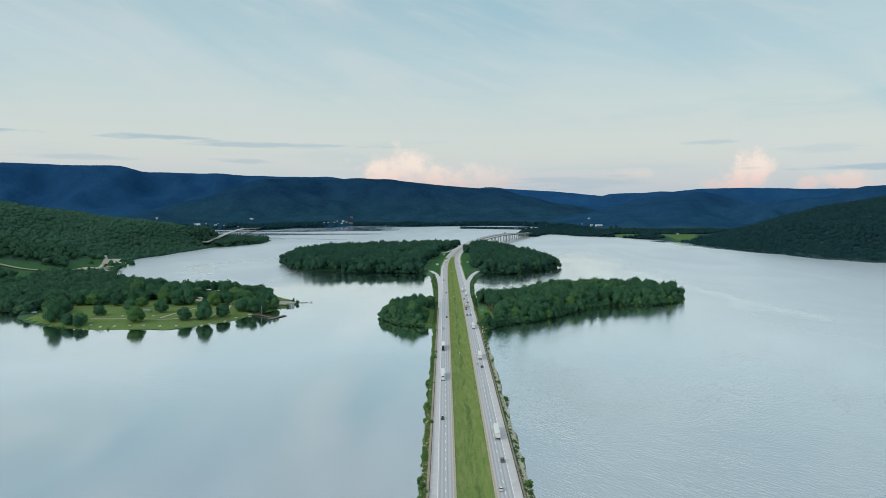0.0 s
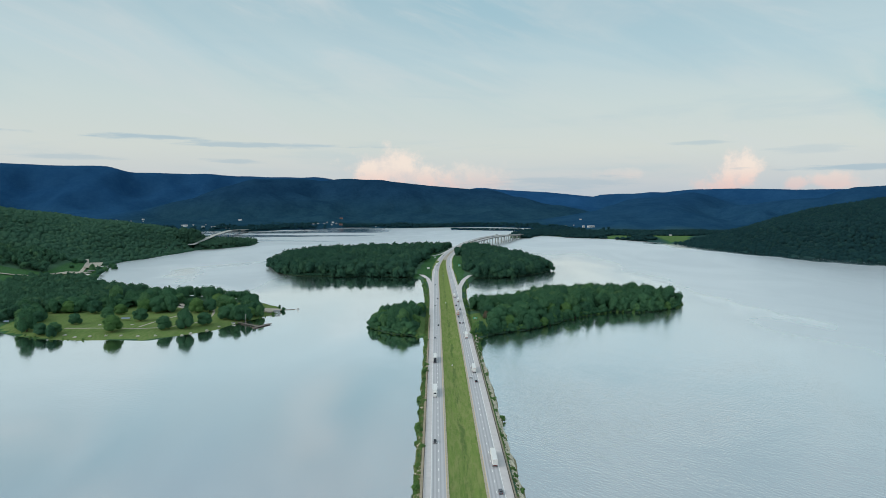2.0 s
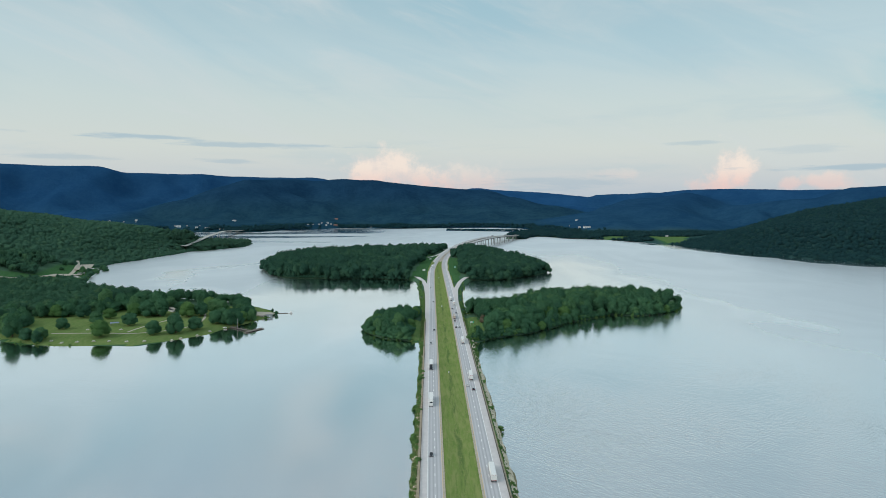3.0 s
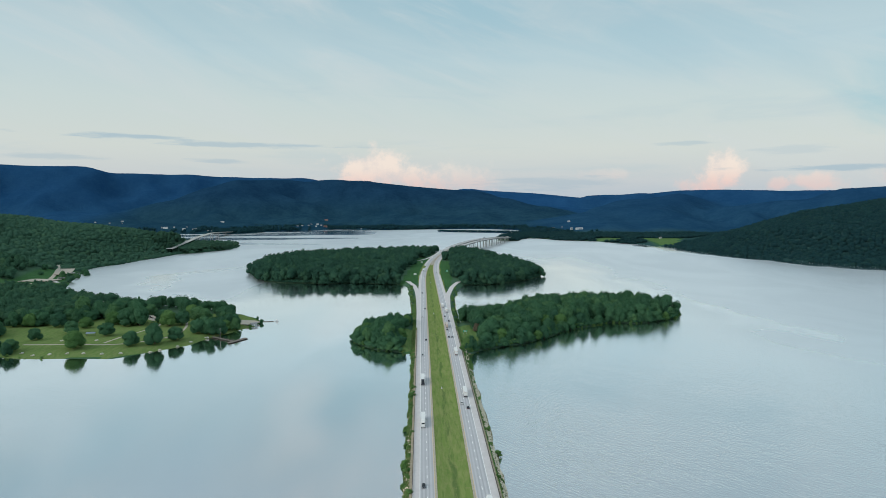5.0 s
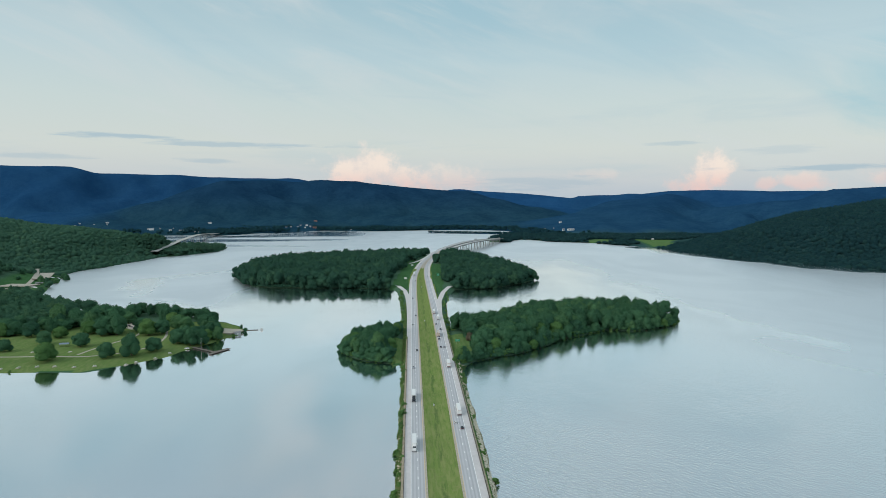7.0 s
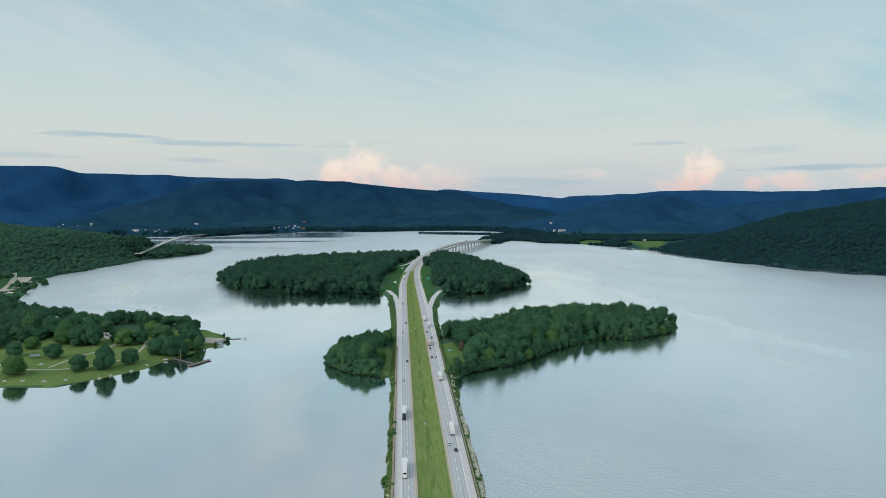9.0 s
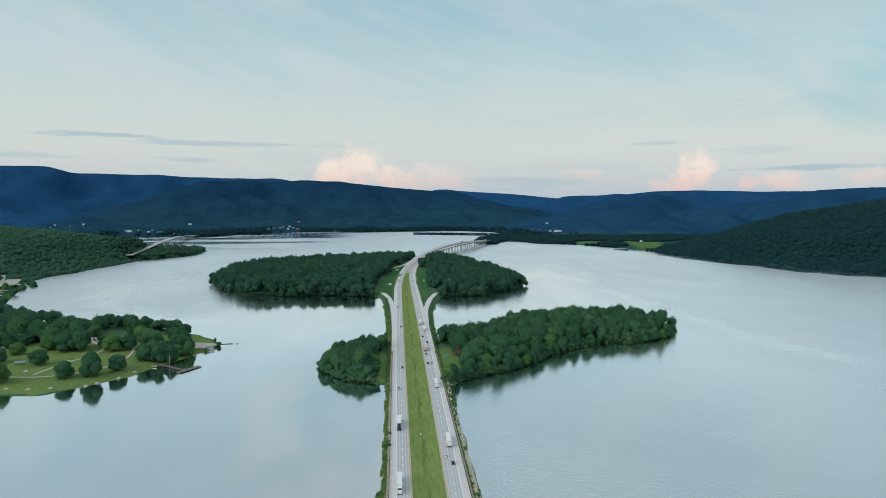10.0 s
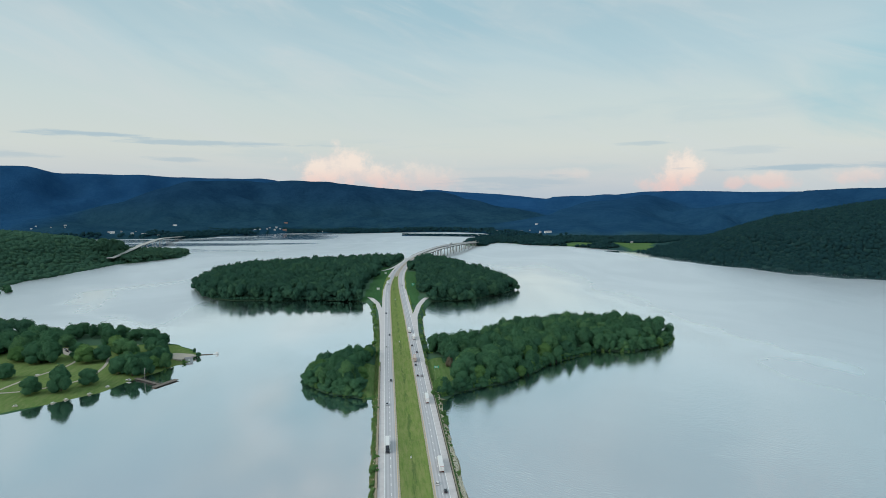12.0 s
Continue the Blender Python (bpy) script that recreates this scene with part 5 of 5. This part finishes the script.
def drive(ob, lane, off, y, back=False):
    turn = -math.degrees(math.atan(float(lane(y + 1) - lane(y)))) + (180 if back else 0)
    ob.matrix_basis = pose(float(lane(y)) + off, y, float(level(y)) + 0.065, 0, 0, turn)
    return ob


def fleet(first, spots, group):
    for i, (lane, off, y, back) in enumerate(spots):
        ob = first if i == 0 else copy_thing(first, Matrix())
        tagged(drive(ob, lane, off, y, back), group=group)


L, R = left_lane, right_lane
fleet(make_truck(P_WHITE, WHITE, "white articulated lorry with a white box trailer on a highway"), [(R, 1.8, 546, False), (R, 1.8, 365, False), (L, -1.8, 483, True), (R, 1.8, 673, False), (R, -1.8, 936, False), (R, 1.8, 898, False), (L, -1.8, 1352, True)], "lorries on the highway")
fleet(make_truck(P_DARK, WHITE, "dark articulated lorry with a white box trailer on a highway"), [(L, -1.8, 577, True)], "lorries on the highway")
fleet(make_truck(P_RED, paint("paint_tan", (0.62, 0.5, 0.43)), "lorry with a tan box trailer on a highway"), [(R, -1.8, 800, False)], "lorries on the highway")
fleet(make_car(P_WHITE, "white saloon car on a highway"), [(R, -1.8, 522, False), (R, -1.8, 293, False), (L, 1.8, 1262, True), (L, -1.8, 856, True), (R, -1.7, 1690, False)], "cars on the highway")
fleet(make_car(P_DARK, "black saloon car on a highway"), [(R, 1.8, 512, False), (L, -1.8, 390, True), (R, -1.8, 742, False), (R, -1.8, 860, False), (L, 1.8, 728, True)], "cars on the highway")
fleet(make_car(P_GREY, "dark grey sport utility car on a highway", True), [(R, -1.8, 779, False), (R, 1.8, 326, False), (L, 1.8, 915, True), (L, -1.8, 1056, True), (R, 1.8, 830, False), (R, 1.8, 1800, False)], "cars on the highway")
fleet(make_car(P_SILVER, "silver sport utility car on a highway", True), [(R, 1.8, 742, False), (L, -1.8, 663, True), (R, 1.8, 1330, False), (L, -1.8, 1560, True)], "cars on the highway")
fleet(make_truck(P_WHITE, P_SILVER, "lorry with a pale grey trailer on a highway bridge"), [(R, -1.8, 2010, False), (L, -1.8, 2120, True)], "lorries on the highway")


def park_car(ob, x, y, turn, group="cars in the park"):
    ob.matrix_basis = pose(x, y, ground_at(x, y) + 0.05, 0, 0, turn)
    return tagged(ob, group=group)


# ---------------------------------------------------------------- signs, markers
def make_sign(wide, tall, mat, label, x, y, z, bars=0):
    sign = tagged(new("road_sign"), label, "road sign")
    bm = bmesh.new()
    panel = part("panel", box(bm, -wide / 2, wide / 2, -0.06, 0.06, 2.1, 2.1 + tall, 0.02), mat, sign)
    for s in (-0.32, 0.32):
        bm = bmesh.new()
        part("post", box(bm, s * wide - 0.09, s * wide + 0.09, 0.07, 0.22, -0.5, 2.0 + tall), STEEL, sign, "steel post")
    for k in range(bars):
        bm = bmesh.new()
        q = 2.1 + tall * (0.25 + 0.5 * k / max(1, bars - 1))
        part("lettering", box(bm, -wide * 0.36, wide * (0.36 - 0.12 * (k % 2)), -0.075, -0.062, q - 0.18, q + 0.18), WHITE, panel, "white bars of lettering")
    sign.matrix_basis = pose(x, y, z)
    return sign


SIGN_GREEN = plain("sign_green", (0.03, 0.4, 0.24), 0.5, vary=0.05)
SIGN_BACK = plain("sign_back", (0.8, 0.82, 0.76), 0.5, vary=0.06)
for x_, y_, wd, ht, mt, bars, lb in ((-11, 1272, 5.2, 3.4, SIGN_BACK, 0, "pale metal back of a large road sign on grass"), (2, 1500, 4.4, 2.8, SIGN_BACK, 0, "pale metal back of a road sign by a slip road"),
                                     (46, 766, 4.6, 2.2, SIGN_GREEN, 2, "green road sign with white lettering on grass"), (49, 1317, 4.6, 4.0, SIGN_GREEN, 3, "green road sign with white lettering at the edge of woods"),
                                     (76, 1660, 5.5, 4.0, SIGN_GREEN, 3, "large green road sign with white lettering beside a highway")):
    make_sign(wd, ht, mt, lb, x_, y_, ground_at(x_, y_), bars)
for x_, y_ in ((14.2, 560), (14.8, 882), (15.5, 1180)):
    marker = tagged(new("marker_post"), "small white marker post in a grass median", "marker post", "markers in the median")
    bm = bmesh.new()
    part("post", box(bm, -0.05, 0.05, -0.04, 0.04, -0.3, 1.3), STEEL, marker)
    bm = bmesh.new()
    part("plate", box(bm, -0.45, 0.45, -0.06, -0.042, 0.5, 1.9, 0.01), WHITE, marker, "white plate")
    marker.matrix_basis = pose(x_, y_, ground_at(x_, y_))

# ---------------------------------------------------------------- bridges
GIRDER = plain("girder_steel", (0.09, 0.1, 0.11), 0.7, vary=0.2)
PIER = plain("pier_concrete", (0.36, 0.36, 0.35), 0.85, vary=0.2, scale=0.3)


def make_bridge(name, label, line, width, span, col_gap):
    """A beam bridge along points x, y, z: deck, parapets and portal piers."""
    pts = np.array(line, float)
    t = np.concatenate([[0], np.cumsum(np.hypot(*np.diff(pts[:, :2], axis=0).T))])
    s = np.linspace(0, t[-1], max(12, int(t[-1] / 12)))
    p = np.stack([np.interp(s, t, pts[:, i]) for i in range(3)], -1)
    k = np.ones(5) / 5
    for i in range(3):
        p[2:-2, i] = np.convolve(p[:, i], k, "valid")
    d = np.gradient(p[:, :2], axis=0)
    d /= np.linalg.norm(d, axis=1)[:, None]
    side = np.stack([d[:, 1], -d[:, 0], np.zeros(len(d))], -1)
    bridge = tagged(new(name), label, "bridge")

    def beam(nm, a, b, z0, z1, mat, lb=""):
        up = np.array((0, 0, 1.0))
        rows = [p + side * a + up * z0, p + side * a + up * z1, p + side * b + up * z1, p + side * b + up * z0]
        n = len(p)
        i = np.arange(n - 1)
        f = np.concatenate([np.stack([q * n + i, r * n + i, r * n + i + 1, q * n + i + 1], -1)[:, ::-1] for q, r in ((0, 1), (1, 2), (2, 3), (3, 0))])
        ob = new(nm, mesh_of(nm, np.concatenate(rows), f, mat, False, 4))
        ob.parent = bridge
        return tagged(ob, lb)

    h = width / 2
    beam("deck", -h, h, -0.55, -0.05, CONCRETE, "pale concrete deck")
    for o in (-0.36, 0.0, 0.36):
        beam("girder", o * width - 0.5, o * width + 0.5, -2.2, -0.56, GIRDER, "dark weathered girder")
    for q in (-1, 1):
        beam("parapet", *sorted((q * h, q * (h - 0.35))), -0.04, 0.85, CONCRETE, "pale concrete parapet")
    for q in np.arange(span * 0.6, t[-1] - span * 0.3, span):
        c = np.array([np.interp(q, s, p[:, i]) for i in range(3)])
        if ground_at(c[0], c[1]) > 1.5:
            continue
        a = math.degrees(math.atan2(np.interp(q, s, d[:, 0]), np.interp(q, s, d[:, 1])))
        bm = bmesh.new()
        cap = part("pier", box(bm, -h * 0.9, h * 0.9, -0.9, 0.9, -3.8, -2.42, 0.15), PIER, bridge, "concrete pier cap on columns")
        cap.matrix_basis = pose(*c, 0, 0, -a)
        for g_ in (-col_gap, col_gap):
            bm = bmesh.new()
            part("column", box(bm, g_ - 0.9, g_ + 0.9, -0.75, 0.75, -c[2] - 3, -3.82, 0.2), PIER, cap)
    return bridge


for lane, nm in ((left_lane, "highway_bridge"), (right_lane, "highway_bridge")):
    ys = np.arange(BRIDGE[0] - 25, BRIDGE[1] + 30, 20.0)
    o = -1.6 if lane is left_lane else 1.4
    make_bridge(nm, "long concrete highway bridge on portal piers over a lake", np.stack([lane(ys) + o, ys, level(ys)], -1), 13.2, 56, 4.2)
make_bridge("river_bridge", "arched concrete road bridge joining a wooded shore and a far town",
            [(-655, 1815, 15), (-690, 2040, 18), (-712, 2165, 20), (-738, 2380, 22), (-757, 2500, 20.5), (-772, 2640, 15), (-778, 2790, 9), (-780, 2850, 8)], 17, 120, 3.5)

# ---------------------------------------------------------------- far houses
def make_house(x, y, wide, deep, tall, wall_mat, roof_mat, label, turn):
    house = tagged(new("house"), label, "house")
    bm = bmesh.new()
    wall = part("wall", box(bm, -wide / 2, wide / 2, -deep / 2, deep / 2, -3, tall), wall_mat, house)
    part("roof", prism([(-deep / 2 - 0.6, tall), (deep / 2 + 0.6, tall), (0, tall + deep * 0.28)], wide / 2 + 0.6, 1.0, 0.0), roof_mat, house, "pitched roof")
    for k in range(3):
        q = (-0.3 + 0.3 * k) * wide
        bm = bmesh.new()
        part("window", box(bm, q - 0.8, q + 0.8, -deep / 2 - 0.06, -deep / 2 + 0.02, tall * 0.35, tall * 0.75), GLASS, wall)
    house.matrix_basis = pose(x, y, ground_at(x, y) + 0.6, 0, 0, turn)
    return house


ROOF_GREY, ROOF_RED = plain("roof_grey", (0.3, 0.3, 0.31), 0.8, vary=0.15), plain("roof_red", (0.22, 0.125, 0.105), 0.8, vary=0.15)
ROOF_PALE = plain("roof_pale", (0.36, 0.37, 0.39), 0.7, vary=0.12)
WALL_CREAM = plain("wall_cream", (0.5, 0.51, 0.52), 0.7, vary=0.1)
WALL_RED = plain("wall_brick", (0.24, 0.15, 0.125), 0.8, vary=0.15)
for i, (x_, y_, wd, ht, tone_) in enumerate(HOUSES):
    wall_, roof_ = {"w": (WHITE, ROOF_PALE), "g": (WALL_CREAM, ROOF_GREY), "r": (WALL_RED, ROOF_RED)}[tone_]
    make_house(x_, y_, wd * 0.62, min(wd * 0.5, 10), ht * 0.62, wall_, roof_,
               {"w": "long white building" if wd > 20 else "white house", "g": "grey-roofed cream house", "r": "low red brick building"}[tone_] + " among dark trees near the far lake shore", -12 + (i * 37) % 25)

# ---------------------------------------------------------------- lakeside park
def make_table(x, y, turn):
    table = tagged(new("picnic_table"), "white picnic table on a lakeside lawn", "picnic table", "picnic tables along the shore")
    bm = bmesh.new()
    part("tabletop", box(bm, -1.2, 1.2, -0.5, 0.5, 0.72, 0.8, 0.02), WHITE, table)
    for s in (-1, 1):
        bm = bmesh.new()
        part("bench", box(bm, -1.2, 1.2, s * 0.95 - 0.18, s * 0.95 + 0.18, 0.42, 0.49, 0.02), WHITE, table)
        bm = bmesh.new()
        tube(bm, (s * 0.85, -0.85, 0), (s * 0.85, -0.2, 0.72), 0.06, 0.06, 6)
        tube(bm, (s * 0.85, 0.85, 0), (s * 0.85, 0.2, 0.72), 0.06, 0.06, 6)
        part("leg", box(bm, s * 0.85 - 0.05, s * 0.85 + 0.05, -1.0, 1.0, 0.36, 0.42), WHITE, table)
        bm = bmesh.new()
    bm.free()
    bm = bmesh.new()
    part("pad", box(bm, -1.9, 1.9, -1.7, 1.7, -0.3, 0.04), GRAVEL, table, "pale concrete pad")
    table.matrix_basis = pose(x, y, ground_at(x, y) + 0.05, 0, 0, turn)


for i, (a, b) in enumerate(((-284, 695), (-261, 705), (-255, 713), (-243, 727), (-236, 745), (-309, 779), (-300, 692), (-318, 694), (-333, 694), (-348, 692), (-362, 690), (-376, 697), (-392, 700), (-330, 745), (-365, 745))):
    make_table(a, b, 20 + (i * 53) % 60)


def make_pier():
    pier = tagged(new("fishing_pier"), "grey wooden fishing pier with a T-shaped end", "pier")
    a, b = Vector((-222, 771, 0.9)), Vector((-193, 748, 0.9))
    d = (b - a).normalized()
    n = Vector((-d.y, d.x, 0))
    turn = math.degrees(math.atan2(d.y, d.x))
    ln = (b - a).length
    for k in range(int(ln / 0.6)):
        bm = bmesh.new()
        ob = part("plank", box(bm, -0.27, 0.27, -1.7, 1.7, -0.1, 0.0), WOOD, pier)
        ob.matrix_basis = pose(*(a + d * (k * 0.6 + 0.3)), 0, 0, turn)
    e0, e1 = b - Vector((3.5, 7, 0)), b + Vector((8.5, 16, 0))
    d2 = (e1 - e0).normalized()
    bm = bmesh.new()
    head = part("pier_head", box(bm, 0, (e1 - e0).length, -2.4, 2.4, -0.45, 0.02, 0.03), WOOD, pier, "broad floating head of planks")
    head.matrix_basis = pose(*e0, 0, 0, math.degrees(math.atan2(d2.y, d2.x)))
    for s in (-1, 1):
        bm = bmesh.new()
        tube(bm, a + n * s * 1.65 + Vector((0, 0, 1.0)), b + n * s * 1.65 + Vector((0, 0, 1.0)), 0.06, 0.06, 6)
        part("handrail", bm, WOOD, pier)
        for k in range(0, int(ln) + 1, 4):
            bm = bmesh.new()
            q = a + d * k + n * s * 1.65
            part("pile", tube(bm, q - Vector((0, 0, 4)), q + Vector((0, 0, 1.0)), 0.16, 0.14, 8), WOOD, pier)
    return pier


make_pier()


def make_jetty():
    jetty = tagged(new("jetty"), "narrow pale floating jetty reaching into the lake", "jetty")
    a, b = Vector((-189, 858, 0.5)), Vector((-171, 861, 0.5))
    d = (b - a).normalized()
    turn = math.degrees(math.atan2(d.y, d.x))
    for k in range(6):
        bm = bmesh.new()
        ob = part("float_section", box(bm, -1.45, 1.45, -0.9, 0.9, -0.5, 0.0, 0.05), WHITE if k > 3 else WOOD, jetty)
        ob.matrix_basis = pose(*(a + d * (1.5 + 3.0 * k)), 0, 0, turn)
    bm = bmesh.new()
    part("locker", box(bm, -174.5, -172.0, 859.3, 861.3, 0.52, 2.3, 0.05), WHITE, jetty, "white box at the end")


make_jetty()
boathouse = tagged(new("boathouse"), "small grey waterside building with a low pitched roof", "building")
bm = bmesh.new()
part("wall", box(bm, -3.4, 3.4, -2.2, 2.2, -1, 2.3), WALL_CREAM, boathouse, "pale boarded wall")
part("roof", prism([(-2.8, 2.3), (2.8, 2.3), (0, 3.4)], 4.0, 1.0, 0.0), ROOF_GREY, boathouse, "grey pitched roof")
bm = bmesh.new()
part("door", box(bm, -0.8, 0.8, -2.26, -2.18, -0.2, 1.9), WHITE, boathouse)
boathouse.matrix_basis = pose(-194, 834, ground_at(-194, 834) + 0.3, 0, 0, 28)
plant(0, -189, 849, 0.42, 40, "trees at the park point")
plant(3, -199, 872, 0.3, 10, "trees at the park point")
for a, b in ((-196, 822), (-201, 806), (-206, 797), (-193, 840), (-350, 680), (-372, 683), (-385, 686), (-398, 688), (-410, 692), (-404, 690), (-420, 700), (-366, 681)):
    shrub(int(rs.choice(5)), a, b + 2.5, rs.uniform(0.6, 1.0), "shrubs on the park shore")
for i, (a, b) in enumerate(((-632, 1298), (-640, 1322), (-637, 1345), (-655, 1372), (-668, 1402), (-640, 1268), (-705, 1330), (-690, 1290))):
    plant((0, 2, 1)[i % 3], a, b, (0.85, 0.7, 0.95)[i % 3], i * 50, "trees round the lakeside car park")
pole = tagged(new("light_pole"), "tall pale wooden pole by a fishing pier", "pole")
bm = bmesh.new()
part("shaft", tube(bm, (0, 0, -0.5), (0, 0, 12), 0.22, 0.14, 8), CONCRETE, pole)
bm = bmesh.new()
part("lamp_arm", tube(bm, (0, 0, 11.6), (1.6, 0, 12), 0.06, 0.05, 6), STEEL, pole)
pole.matrix_basis = pose(-213, 768, ground_at(-213, 768))


def lot(name, poly, label):
    bm = bmesh.new()
    z = max(ground_at(a, b) for a, b in poly) + 0.12
    low = [bm.verts.new((a, b, z - 1.2)) for a, b in poly]
    top = [bm.verts.new((a, b, z)) for a, b in poly]
    bm.faces.new(top)
    for i in range(len(poly)):
        j = (i + 1) % len(poly)
        bm.faces.new((low[i], low[j], top[j], top[i]))
    bmesh.ops.recalc_face_normals(bm, faces=bm.faces)
    return tagged(part(name, bm, GRAVEL, None), label, "car park", kind="structure")


lot("parking_lot", [(-342, 880), (-318, 855), (-306, 862), (-312, 880), (-328, 897)], "pale gravel car park among trees")
lot("parking_lot", [(-298, 905), (-292, 897), (-268, 893), (-264, 900)], "pale gravel strip of parking by a grove")
lot("parking_lot", [(-692, 1222), (-640, 1226), (-632, 1250), (-684, 1258)], "pale car park beside a park road in the woods")
lot("parking_lot", [(-708, 1392), (-684, 1396), (-654, 1325), (-657, 1296), (-676, 1304)], "large pale car park near a wooded shore")
lot("boat_landing", [(-214, 834), (-216, 858), (-196, 852), (-190, 846), (-200, 828)], "pale paved boat landing at a point")
for mt, lb, x_, y_, tn in ((P_WHITE, "white pickup parked on a lakeside lawn", -226, 765, 70), (P_DARK, "dark car in a gravel car park", -326, 872, 40), (P_SILVER, "silver car in a gravel car park", -322, 868, 40),
                           (P_GREY, "dark grey car in a gravel car park", -330, 878, 40), (P_WHITE, "white car in a gravel car park", -334, 884, 40), (P_WHITE, "white car parked by a grove", -284, 899, 85),
                           (P_RED, "red car in a gravel car park", -340, 879, 20), (P_SILVER, "silver car parked by a grove", -279, 898, 85), (P_WHITE, "white van under the park trees", -402, 843, 90), (P_WHITE, "white van under the park trees", -396, 845, 90),
                           (P_WHITE, "white car in a woodland car park", -650, 1240, 90), (P_SILVER, "silver car in a woodland car park", -660, 1242, 90), (P_WHITE, "white car in a woodland car park", -668, 1243, 90),
                           (P_WHITE, "white van in a lakeside car park", -655, 1308, 60), (P_WHITE, "white van in a lakeside car park", -659, 1318, 60), (P_SILVER, "silver car in a lakeside car park", -663, 1328, 60), (P_DARK, "dark car in a lakeside car park", -667, 1338, 60),
                           (P_WHITE, "white van in a lakeside car park", -671, 1348, 60), (P_WHITE, "white car in a lakeside car park", -675, 1358, 60), (P_RED, "red car in a lakeside car park", -679, 1368, 60), (P_SILVER, "silver van in a lakeside car park", -683, 1378, 60),
                           (P_WHITE, "white van in a lakeside car park", -650, 1330, 60), (P_WHITE, "white van in a lakeside car park", -656, 1346, 60), (P_GREY, "grey car in a lakeside car park", -662, 1362, 60), (P_WHITE, "white car in a lakeside car park", -668, 1376, 60)):
    park_car(make_car(mt, lb, "van" in lb or "pickup" in lb), x_, y_, tn)


def make_shelter(x, y, turn, mat, label, wide=7.0, deep=5.0):
    shelter = tagged(new("picnic_shelter"), label, "shelter")
    for sx in (-1, 1):
        for sy in (-1, 1):
            bm = bmesh.new()
            part("post", box(bm, sx * wide * 0.42 - 0.1, sx * wide * 0.42 + 0.1, sy * deep * 0.4 - 0.1, sy * deep * 0.4 + 0.1, -0.4, 2.5), WOOD, shelter)
    part("roof", prism([(-deep / 2, 2.5), (deep / 2, 2.5), (0, 3.7)], wide / 2, 1.0, 0.0), mat, shelter)
    shelter.matrix_basis = pose(x, y, ground_at(x, y), 0, 0, turn)


ROOF_BLUE = plain("roof_blue", (0.2, 0.26, 0.34), 0.6, vary=0.1)
make_shelter(-349, 792 - 20, 10, ROOF_BLUE, "open park shelter with a faded blue roof", 9, 5)
make_shelter(-474, 758, 25, ROOF_BLUE, "small blue canopy at the lake edge", 5, 4)
make_shelter(-309, 872, 30, ROOF_RED, "open park shelter with a brown roof", 8, 6)
make_shelter(-664, 1338, 5, WHITE, "pale open shelter beside a park road", 18, 9)
make_shelter(-640, 1262, 35, ROOF_GREY, "grey-roofed shelter beside a park road", 12, 8)

dead = make_tree(61, 11, 8, "cone", LEAF_BROWN, "brown withered tree at the edge of a wood")
dead.matrix_basis = pose(59, 775, ground_at(59, 775))
